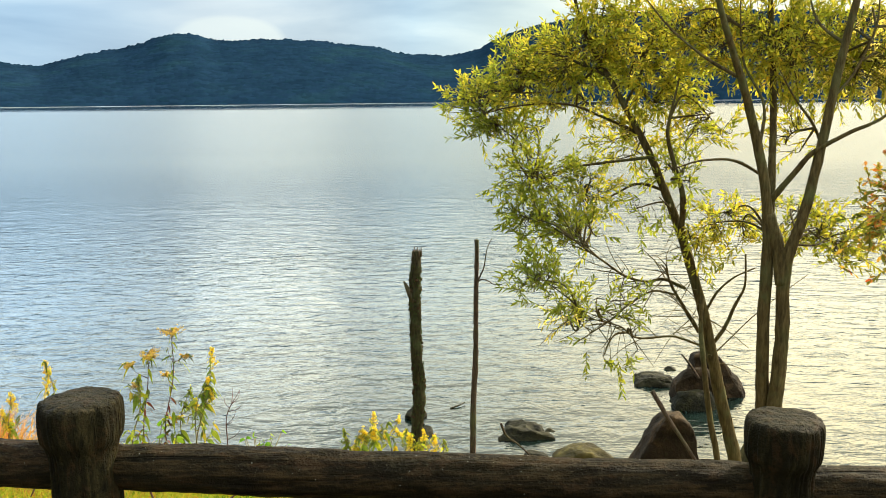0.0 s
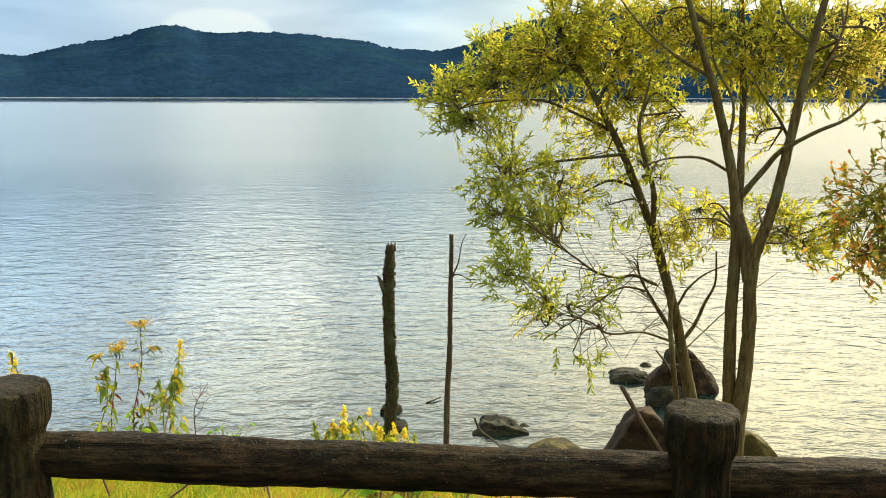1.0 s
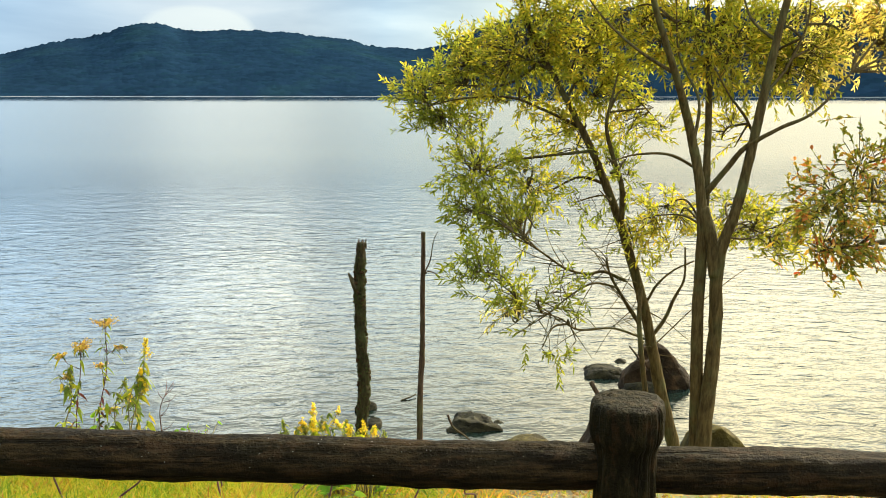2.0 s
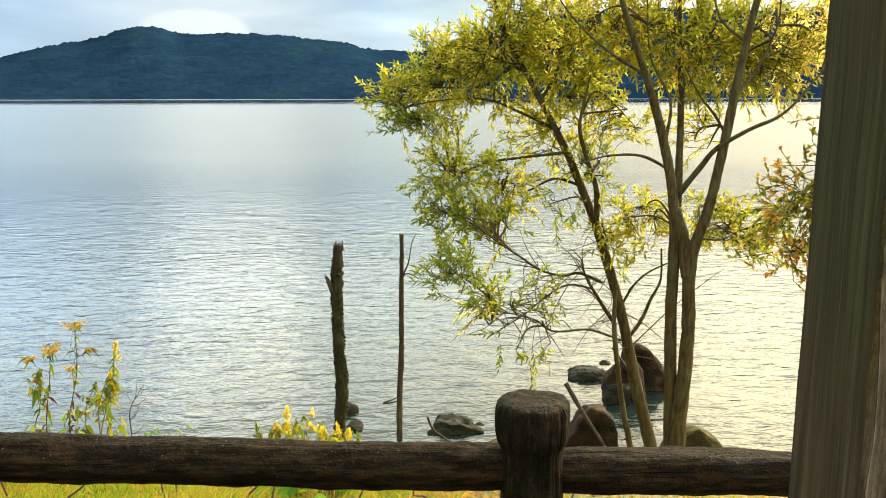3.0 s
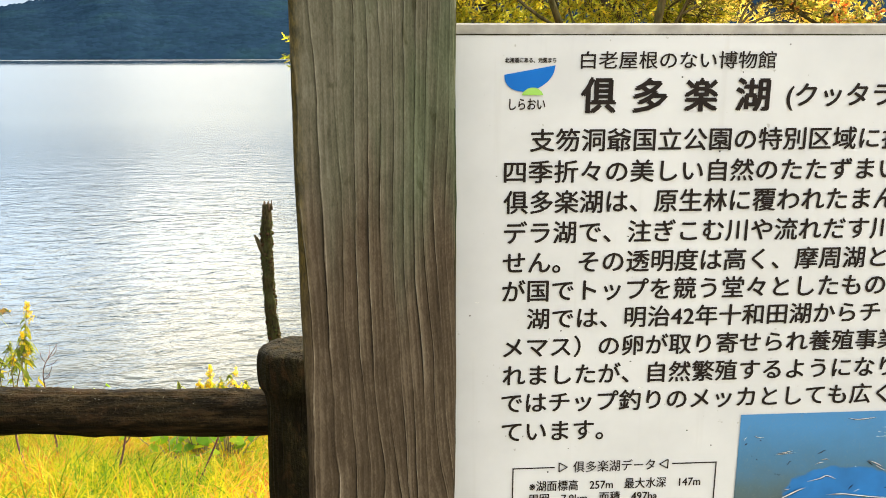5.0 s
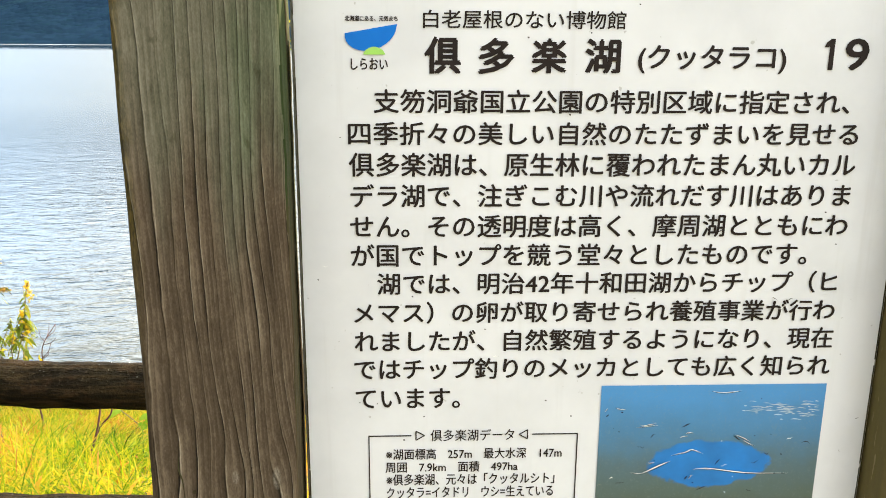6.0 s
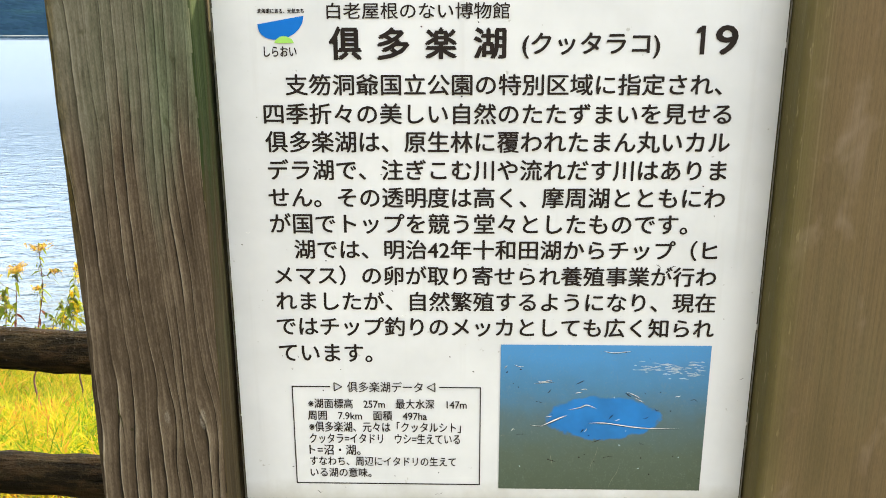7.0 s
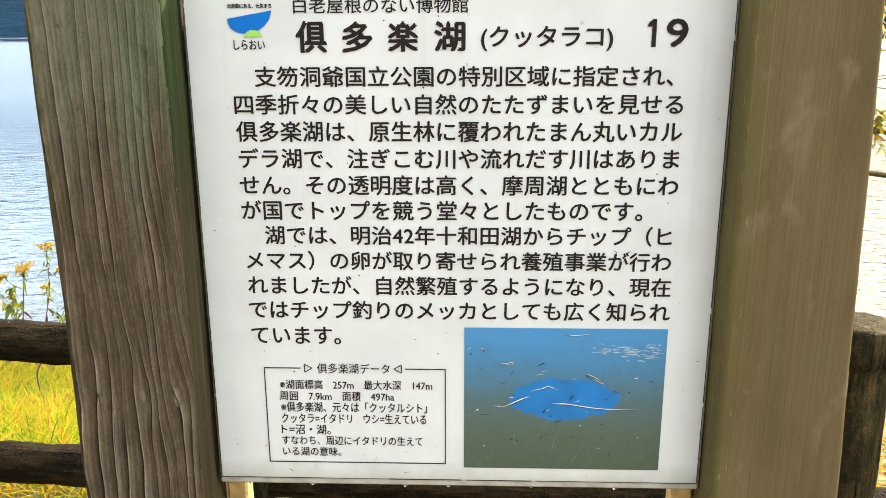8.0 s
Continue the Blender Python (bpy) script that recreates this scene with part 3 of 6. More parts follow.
M_INK = mat_plain("faded_black_ink", (0.018, 0.013, 0.011), 0.6, 0.3, 50.0, 0.0, 0.12)
M_BLUE = mat_plain("emblem_blue", (0.001, 0.135, 0.50), 0.45, 0.05, 30.0, 0.0, 0.15)
M_LIME = mat_plain("emblem_green", (0.28, 0.55, 0.10), 0.35, 0.05)
M_FLECK = mat_plain("pale_fleck", (0.4, 0.4, 0.38), 0.6, 0.4, 60.0)
M_FAINT = mat_plain("faint_print_track", (0.17, 0.18, 0.14), 0.5, 0.4, 120.0)
M_CLOUD = mat_plain("print_cloud", (0.34, 0.44, 0.52), 0.4, 0.2)
def mat_drop():
    m, n = material("water_drop")
    return finish(m, n, {"Base Color": (0.9, 0.93, 0.95, 1), "Roughness": 0.05, "IOR": 1.33, "Transmission Weight": 1.0})


M_DROP = mat_drop()
M_SCRATCH = mat_plain("bare_scratch", (0.75, 0.75, 0.72), 0.5, 0.1)


# ---- building helpers ----
def root_place(ob):
    p = Vector((0, 0, 0))
    while ob is not None:
        p += ob.location
        ob = ob.parent
    return p


def thing(name, at, label, category, group="", kind=""):
    ob = new(name)
    ob.location = at
    ob.empty_display_size = 0.1
    return tagged(ob, label, category, group, kind)


def part(name, data, mat, parent, label="", smooth=True):
    """Links a bmesh or mesh in world places as one mesh object under a thing or part."""
    if isinstance(data, bmesh.types.BMesh):
        me = bpy.data.meshes.new(name)
        data.to_mesh(me)
        data.free()
    else:
        me = data
    if parent is not None:
        me.transform(Matrix.Translation(-root_place(parent)))
    me.materials.clear()
    me.materials.append(mat)
    if smooth:
        me.shade_smooth()
    ob = new(name, me)
    ob.parent = parent
    return tagged(ob, label)


def raw_mesh(name, verts, faces):
    me = bpy.data.meshes.new(name)
    me.from_pydata([tuple(v) for v in verts], [], [tuple(f) for f in faces])
    return me


def spline(points, steps):
    """A smooth row of places through the given ones (Catmull-Rom), numbers of any width."""
    p = [np.array(q, float) for q in points]
    p = [2 * p[0] - p[1]] + p + [2 * p[-1] - p[-2]]
    out = []
    for i in range(1, len(p) - 2):
        for k in range(steps):
            t = k / steps
            out.append(0.5 * (2 * p[i] + (p[i + 1] - p[i - 1]) * t + (2 * p[i - 1] - 5 * p[i] + 4 * p[i + 1] - p[i + 2]) * t ** 2 + (3 * p[i] - p[i - 1] - 3 * p[i + 1] + p[i + 2]) * t ** 3))
    out.append(p[-2])
    return out


def tube(bm, points, radii, sides=8, rough=0.0, rough_scale=6.0, cap=True):
    """A round limb along points; rough: uneven share of the radius."""
    rings = []
    pts = [Vector(p) for p in points]
    side = None
    for i, p in enumerate(pts):
        d = (pts[min(i + 1, len(pts) - 1)] - pts[max(i - 1, 0)]).normalized()
        ref = side if side is not None else (Vector((0, 1, 0)) if abs(d.y) < 0.9 else Vector((1, 0, 0)))
        u = (ref - d * ref.dot(d)).normalized()
        side = u
        v = d.cross(u)
        ring = []
        for k in range(sides):
            a = 2 * math.pi * k / sides
            q = u * math.cos(a) + v * math.sin(a)
            r = radii[i]
            if rough:
                r *= 1 + rough * noise.fractal(p * rough_scale + q * 1.7, 0.6, 2.0, 3)
            ring.append(bm.verts.new(p + q * r))
        rings.append(ring)
    for a, b in zip(rings, rings[1:]):
        for k in range(sides):
            bm.faces.new((a[k], a[(k + 1) % sides], b[(k + 1) % sides], b[k]))
    if cap:
        bm.faces.new(rings[0][::-1])
        bm.faces.new(rings[-1])


def box(bm, x0, x1, y0, y1, z0, z1, bevel=0.0, segments=1):
    made = bmesh.ops.create_cube(bm, size=1.0, matrix=Matrix.Translation(((x0 + x1) / 2, (y0 + y1) / 2, (z0 + z1) / 2)) @ Matrix.Diagonal((x1 - x0, y1 - y0, z1 - z0, 1)))
    if bevel:
        edges = {e for v in made["verts"] for e in v.link_edges}
        bmesh.ops.bevel(bm, geom=list(edges), offset=bevel, segments=segments, affect="EDGES", profile=0.5)


def unit(v):
    return v / np.maximum(np.linalg.norm(v, axis=-1, keepdims=True), 1e-9)


WILLOW_SHAPE = ((0.0, 0.08), (0.25, 0.88), (0.5, 1.0), (0.78, 0.62), (1.0, 0.0))
OAK_SHAPE = ((0.0, 0.1), (0.2, 0.55), (0.32, 0.35), (0.5, 1.0), (0.62, 0.6), (0.8, 0.8), (1.0, 0.0))
BROAD_SHAPE = ((0.0, 0.1), (0.18, 0.85), (0.45, 1.0), (0.75, 0.6), (1.0, 0.0))


def leaf_mesh(name, base, way, length, width, shape=WILLOW_SHAPE, droop=0.35, seed=1):
    """Many leaves in one mesh: places, directions, lengths and widths as arrays."""
    rng = np.random.default_rng(seed)
    n = len(base)
    way = unit(np.asarray(way, float))
    side = unit(np.cross(way, rng.normal(size=(n, 3)) * 0.8 + np.array([0, 0, 1.0])))
    length, width = np.broadcast_to(length, n)[:, None], np.broadcast_to(width, n)[:, None]
    verts, m = [], len(shape)
    for s, w in shape:
        c = base + way * length * s + np.array([0, 0, -1.0]) * length * droop * s * s
        verts += [c - side * width * w * 0.5, c + side * width * w * 0.5]
    v = np.stack(verts, 1).reshape(-1, 3)
    k = 2 * m
    quads = np.array([(2 * i, 2 * i + 1, 2 * i + 3, 2 * i + 2) for i in range(m - 1)])
    f = (np.arange(n)[:, None, None] * k + quads[None]).reshape(-1, 4)
    me = bpy.data.meshes.new(name)
    me.from_pydata(v.tolist(), [], f.tolist())
    return me


# ---- the setting: bank, lake, far crater rim ----
LAKE_Z = -2.9


def bank_height(x, y):
    """Level top by the fence, then a slope down to the lake bed."""
    if y < 2.1:
        z = 0.0
    elif y < 8.6:
        z = -0.41 * (y - 2.1)
    elif y < 12:
        z = -2.665 - 0.36 * (y - 8.6)
    else:
        z = max(-9.0, -3.87 - 0.2 * (y - 12))
    near = math.exp(-(y / 30.0) ** 2) * math.exp(-(x / 40.0) ** 2)
    z -= 0.045 * max(-6, min(6, x)) * (1 if y < 9 else 0.3)
    return z + near * (0.10 * noise.noise((x * 0.5, y * 0.5, 0.3)) + 0.03 * noise.noise((x * 2.3, y * 2.3, 1.3)))


def build_ground():
    xs = sorted({round(s * v, 3) for s in (-1, 1) for v in [i * 0.25 for i in range(49)] + [12 * 1.22 ** i for i in range(1, 28)]})
    ys = sorted({round(v, 3) for v in [-3000 * 0.7 ** i for i in range(18)] + [-6 + i * 0.25 for i in range(84)] + [15 * 1.25 ** i for i in range(24)]})
    verts = [(x, y, bank_height(x, y)) for y in ys for x in xs]
    w = len(xs)
    faces = [(j * w + i, j * w + i + 1, (j + 1) * w + i + 1, (j + 1) * w + i) for j in range(len(ys) - 1) for i in range(w - 1)]
    tagged(part("ground", raw_mesh("ground", verts, faces), M_GROUND, None), "grassy brown soil bank sloping down to the lake", "ground", kind="structure")


def build_lake():
    verts = [(-3500, 7.5, LAKE_Z), (3500, 7.5, LAKE_Z), (3500, 2300, LAKE_Z), (-3500, 2300, LAKE_Z)]
    tagged(part("water", raw_mesh("water", verts, [(0, 1, 2, 3)]), M_WATER, None, smooth=False), "wide rippled blue-grey lake reflecting the cloudy sky", "lake", kind="structure")


RIDGE = [(-180, 2.0), (-90, 3.0), (-50, 3.6), (-35, 3.0), (-28.3, 2.67), (-26.2, 2.37), (-23.5, 3.25), (-21.5, 3.48), (-18.3, 4.56), (-16.7, 4.58), (-15.6, 4.15), (-11, 4.26), (-8.8, 4.16), (-4.6, 3.74), (-2.9, 3.24), (0.5, 3.13), (2.4, 3.6), (4.4, 4.58), (6.3, 5.14), (9, 5.45), (16, 5.9), (26, 5.2), (40, 4.4), (90, 3.0), (180, 2.0)]


def build_hills():
    """The wooded rim round the lake, a thin sheet of terrain with uneven crowns."""
    az = np.concatenate([np.arange(-180, -36, 2.0), np.arange(-36, 46, 0.075), np.arange(46, 181, 2.0)])
    top = np.interp(az, [a for a, _ in RIDGE], [e for _, e in RIDGE])
    top = np.convolve(np.pad(top, 6, mode="edge"), np.ones(13) / 13, "valid")
    rows = 26
    verts = []
    for j in range(rows + 1):
        s = j / rows
        for a, e in zip(az, top):
            rad = 2000 + 700 * s + 60 * noise.noise((a * 0.11, s * 2.0, 4.0)) * s * (1 - s) * 4
            x, y = rad * math.sin(radians(a)), rad * math.cos(radians(a))
            h = 2700 * math.tan(radians(e))
            z = LAKE_Z - 1 + (h + 4.4) * (s ** 0.9)
            if 0 < j:
                z += (4.5 if j == rows else 0.8) * noise.fractal((x * 0.03, y * 0.03, 0.5), 0.7, 2.2, 4) + (3.4 if j == rows else 0.5) * noise.noise((x * 0.12, y * 0.12, 2.0))
            verts.append((x, y, z))
    w = len(az)
    faces = [(j * w + i, j * w + i + 1, (j + 1) * w + i + 1, (j + 1) * w + i) for j in range(rows) for i in range(w - 1)]
    tagged(part("backdrop_hills", raw_mesh("backdrop_hills", verts, faces), M_HILL, None), "dark, haze-tinted blue-green forested hills across the lake", "hills", kind="structure")


def build_far_shore():
    """The pale line along the water under the far woods."""
    az = np.arange(-60, 61, 0.5)
    verts = [(r * math.sin(radians(a)), r * math.cos(radians(a)), z) for r, z in ((1996, LAKE_Z - 1), (1999, LAKE_Z + 0.9)) for a in az]
    w = len(az)
    tagged(part("backdrop_shore", raw_mesh("backdrop_shore", verts, [(i, i + 1, w + i + 1, w + i) for i in range(w - 1)]), M_SHORE, None), "thin pale line along the shore across the lake", "shore", kind="structure")


M_SHORE = mat_plain("pale_shore_line", (0.22, 0.24, 0.26), 0.9, 0.5, 0.02)
build_far_shore()
build_ground()
build_lake()
build_hills()


# ---- the fence ----
FENCE_Y = 1.72


def fence_fall(x):
    return -0.043 * x


def fence_post_mesh(x, top, r):
    bm = bmesh.new()
    prof = [(0.0, 0.004), (0.3, 0.005), (0.6, 0.004), (0.8, 0.002), (0.9, -0.001), (0.985, -0.004), (1.025, -0.010), (1.05, -0.024), (1.058, -0.045), (1.055, -0.064), (1.045, -0.080), (1.02, -0.091), (0.97, -0.100), (0.92, -0.109), (0.89, -0.121), (0.88, -0.138)]
    prof += [(0.88 + 0.012 * k, -0.138 - 0.03 * k) for k in range(1, 7)]
    prof += [(0.955 + 0.01 * math.sin(k), -0.318 - 0.04 * k) for k in range(1, 22)]
    sides, rings = 110, []
    for f, dz in prof:
        if f == 0.0:
            rings.append([bm.verts.new((x, FENCE_Y + 0.02, top + dz))])
            continue
        ring = []
        for k in range(sides):
            a = 2 * math.pi * k / sides
            q = Vector((math.cos(a), math.sin(a), 0))
            rr = r * f * (1 + 0.05 * noise.noise((q.x * 1.2 + x, q.y * 1.2, (top + dz) * 3)) + ((0.05 * noise.noise((q.x * 6 + x * 9, q.y * 6, (top + dz) * 4)) + 0.045 * noise.noise((q.x * 14 + x * 9, q.y * 14, (top + dz) * 6))) if f > 0.85 else 0))
            ring.append(bm.verts.new((x + q.x * rr, FENCE_Y + 0.02 + q.y * rr, top + dz + 0.004 * noise.noise((q.x * 3 * f + x, q.y * 3 * f, 1)))))
        rings.append(ring)
    for k in range(sides):
        bm.faces.new((rings[0][0], rings[1][k], rings[1][(k + 1) % sides]))
    for a, b in zip(rings[1:], rings[2:]):
        for k in range(sides):
            bm.faces.new((a[k], b[k], b[(k + 1) % sides], a[(k + 1) % sides]))
    return bm


def rail_mesh(x0, x1, z, r, seed):
    bm = bmesh.new()
    n = 180
    pts, radii = [], []
    for i in range(n + 1):
        s = i / n
        x = x0 + (x1 - x0) * s
        pts.append((x, FENCE_Y + 0.05 + 0.006 * noise.noise((x * 2, seed, 0)), z + fence_fall(x) + 0.006 * noise.noise((x * 2.1, seed, 5))))
        end = min(s, 1 - s) * (x1 - x0)
        radii.append(r * (1 + 0.05 * noise.noise((x * 3, seed, 9))) * (1 if end > 0.09 else 0.94 + 0.06 * end / 0.09))
    tube(bm, pts, radii, 48, 0.075, 9.0)
    # long splits and hollows in the log
    for v in bm.verts:
        cy, cz = v.co.y - (FENCE_Y + 0.05), v.co.z - (z + fence_fall(v.co.x))
        a = math.atan2(cz, cy)
        cut = max(0.0, noise.noise((v.co.x * 1.6 + seed, math.cos(a) * 5.0, math.sin(a) * 5.0)) - 0.22)
        f = 1 - 0.16 * min(cut, 0.4)
        v.co.y, v.co.z = FENCE_Y + 0.05 + cy * f, z + fence_fall(v.co.x) + cz * f
    return bm


def build_fence():
    fence = thing("fence", (0.70, FENCE_Y, 0), "low dark brown log fence with round posts and two rails", "fence")
    posts = [(-4.22, 0.092), (-2.58, 0.092), (-0.945, 0.0865), (0.70, 0.0825), (2.335, 0.09), (3.97, 0.09)]
    for x, r in posts:
        # posts past x = 2 take the log colour 2.6 times paler
        part("post", fence_post_mesh(x, 0.81 + (-0.015 if x == -0.945 else 0.0) - 0.047 * x, r), M_POST_PALE if x > 2 else M_POST, fence)
    for (a, ra), (b, rb) in zip(posts, posts[1:]):
        for z, r in ((0.618, 0.0568), (0.245, 0.0568)):
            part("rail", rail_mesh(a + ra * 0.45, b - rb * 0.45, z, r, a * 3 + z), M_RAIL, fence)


def build_drops():
    """Water drops scattered over the rails, their glints put into a pale colour."""
    rng = random.Random(8)
    bm = bmesh.new()
    for k in range(260):
        x = rng.uniform(-1.9, 2.2)
        z, r = rng.choice(((0.618, 0.0568), (0.618, 0.0568), (0.245, 0.0568)))
        if min(abs(x - p) for p in (-0.945, 0.70, 2.335)) < 0.1:
            continue
        a = radians(rng.uniform(60, 195))
        s = rng.uniform(0.0004, 0.0011)
        bmesh.ops.create_icosphere(bm, subdivisions=1, radius=s, matrix=Matrix.Translation((x, FENCE_Y + 0.05 + math.cos(a) * r * 1.01, z + fence_fall(x) + math.sin(a) * r * 1.01)))
    tagged(part("lichen_fleck", bm, M_FLECK, None), "tiny pale drops and flecks on the fence rails", "flecks", kind="stuff")


build_fence()
build_drops()


# ---- the information sign ----
SX0, SX1, SZ0, SZ1, SY = 0.996, 1.6285, 0.842, 1.484, 0.697


def board_quad(x0, x1, z0, z1, y):
    return raw_mesh("quad", [(x0, y, z0), (x1, y, z0), (x1, y, z1), (x0, y, z1)], [(0, 1, 2, 3)])


def lettering(body, x0, x1, z0, z1, bold=0.0):
    """A line of print in the built-in font, fitted into its rectangle on the board."""
    cu = bpy.data.curves.new("lettering", "FONT")
    cu.body, cu.size, cu.resolution_u = body, 1.0, 3
    ob = bpy.data.objects.new("lettering", cu)
    me = bpy.data.meshes.new_from_object(ob)
    v = np.empty(len(me.vertices) * 3)
    me.vertices.foreach_get("co", v)
    v = v.reshape(-1, 3)
    lo, hi = v.min(0), v.max(0)
    p = np.empty_like(v)
    p[:, 0] = x0 + (v[:, 0] - lo[0]) / (hi[0] - lo[0]) * (x1 - x0)
    p[:, 1] = SY - 0.0008
    p[:, 2] = z0 + (v[:, 1] - lo[1]) / (hi[1] - lo[1]) * (z1 - z0)
    bpy.data.objects.remove(ob)
    faces = [tuple(f.vertices) for f in me.polygons]
    # heavier strokes: the same print laid over itself a hair aside
    step = bold * (z1 - z0)
    verts, polys = [], []
    for k, (dx, dz) in enumerate(((-1.0, -0.6), (1.0, -0.6), (0.0, 1.0))):
        verts += (p + np.array([dx * step, -k * 0.00006, dz * step])).tolist()
        polys += [tuple(i + k * len(p) for i in f) for f in faces]
    return raw_mesh("lettering", verts, polys)


LINES = [
    ("白老屋根のない博物館", 1.125, 1.324, 1.440, 1.457, 0.012),
    ("俱", 1.127, 1.161, 1.397, 1.431, 0.035), ("多", 1.180, 1.214, 1.397, 1.430, 0.035), ("楽", 1.233, 1.266, 1.398, 1.430, 0.035), ("湖", 1.286, 1.320, 1.398, 1.430, 0.035),
    ("(クッタラコ)", 1.339, 1.488, 1.398, 1.425, 0.02), ("1", 1.5318, 1.5362, 1.402, 1.432, 0.01), ("9", 1.5485, 1.5715, 1.402, 1.432, 0.03),
    ("支笏洞爺国立公園の特別区域に指定され、", 1.076, 1.559, 1.358, 1.381, 0.019),
    ("四季折々の美しい自然のたたずまいを見せる", 1.050, 1.572, 1.326, 1.349, 0.019),
    ("俱多楽湖は、原生林に覆われたまん丸いカル", 1.050, 1.573, 1.294, 1.318, 0.019),
    ("デラ湖で、注ぎこむ川や流れだす川はありま", 1.051, 1.572, 1.262, 1.286, 0.019),
    ("せん。その透明度は高く、摩周湖とともにわ", 1.050, 1.573, 1.230, 1.254, 0.019),
    ("が国でトップを競う堂々としたものです。", 1.050, 1.533, 1.199, 1.223, 0.019),
]
LINES += [
    ("湖では、明治42年十和田湖からチップ（ヒ", 1.077, 1.570, 1.168, 1.192, 0.019),
    ("メマス）の卵が取り寄せられ養殖事業が行わ", 1.052, 1.571, 1.136, 1.160, 0.019),
    ("れましたが、自然繁殖するようになり、現在", 1.052, 1.573, 1.104, 1.128, 0.019),
    ("ではチップ釣りのメッカとしても広く知られ", 1.051, 1.574, 1.072, 1.096, 0.019),
    ("ています。", 1.052, 1.165, 1.038, 1.061, 0.019),
]
LINES += [
    ("俱多楽湖データ", 1.133, 1.226, 0.998, 1.012, 0.008),
    ("※湖面標高　257m　最大水深　147m", 1.084, 1.280, 0.976, 0.989, 0.014),
    ("周囲　7.9km　面積　497ha", 1.083, 1.231, 0.960, 0.973, 0.014),
    ("※俱多楽湖、元々は「クッタルシト」", 1.084, 1.273, 0.944, 0.958, 0.014),
    ("クッタラ=イタドリ　ウシ=生えている", 1.084, 1.272, 0.928, 0.942, 0.014),
    ("ト=沼・湖。", 1.083, 1.147, 0.912, 0.926, 0.014),
    ("すなわち、周辺にイタドリの生えて", 1.083, 1.267, 0.897, 0.910, 0.014),
    ("いる湖の意味。", 1.083, 1.160, 0.881, 0.894, 0.014),
    ("北海道にある、元気まち", 1.049, 1.100, 1.446, 1.451, 0.04), ("しらおい", 1.054, 1.090, 1.400, 1.411, 0.022),
]


def sign_post_mesh(x0, x1, y0, y1, twist, taper, c):
    """A squared timber with worn arrises; twist: how far its back stands aside of its front; taper: its far edge draws in with height."""
    bm = bmesh.new()
    rings = []
    for k in range(91):
        z = -0.15 + k * 2.0 / 90
        e = x1 - taper * (z - 0.9)
        front = [(x0 + (e - x0) * f, y0) for f in (0.25, 0.5, 0.75)]
        turn = [math.pi / 2 * q / 6 for q in range(7)]
        ring = [(x0 + c - c * math.sin(math.pi / 2 - a), y0 + c - c * math.cos(math.pi / 2 - a)) for a in turn] + front + [(e - c + c * math.sin(a), y0 + c - c * math.cos(a)) for a in turn]
        ring += [(e - twist, y1 - c), (e - twist - c, y1), (x0 - twist + c, y1), (x0 - twist, y1 - c)]
        rings.append([bm.verts.new((x + 0.0018 * noise.noise((x * 20, y * 9, z * 6)) + 0.0008 * noise.noise((x * 50, y * 20, z * 40)), y + 0.0008 * noise.noise((x * 30, y * 20, z * 5 + 7)), z)) for x, y in ring])
    m = len(rings[0])
    for a, b in zip(rings, rings[1:]):
        for k in range(m):
            bm.faces.new((a[k], a[(k + 1) % m], b[(k + 1) % m], b[k]))
    bm.faces.new(rings[0][::-1])
    bm.faces.new(rings[-1])
    return bm


def ellipse_mesh(cx, cz, a, b, y, n=40, ragged=0.0):
    verts = [(cx, y, cz)]
    for k in range(n):
        t = 2 * math.pi * k / n
        f = 1 + ragged * noise.noise((math.cos(t) * 2, math.sin(t) * 2, cx))
        verts.append((cx + a * f * math.cos(t), y, cz + b * f * math.sin(t)))
    return raw_mesh("ellipse", verts, [(0, 1 + k, 1 + (k + 1) % n) for k in range(n)])


def streak_mesh(points, width, y):
    """A thin flat mark along points (x, z), pointed at both ends."""
    pts = spline(points, 6)
    verts, faces = [], []
    for i, p in enumerate(pts):
        d = pts[min(i + 1, len(pts) - 1)] - pts[max(i - 1, 0)]
        nrm = np.array([-d[1], d[0]]) / max(1e-9, np.hypot(*d))
        w = width * math.sin(math.pi * (i + 0.15) / (len(pts) - 0.7)) * 0.5
        a, b = p + nrm * w, p - nrm * w
        verts += [(a[0], y, a[1]), (b[0], y, b[1])]
        if i:
            faces.append((2 * i - 2, 2 * i - 1, 2 * i + 1, 2 * i))
    return raw_mesh("streak", verts, faces)


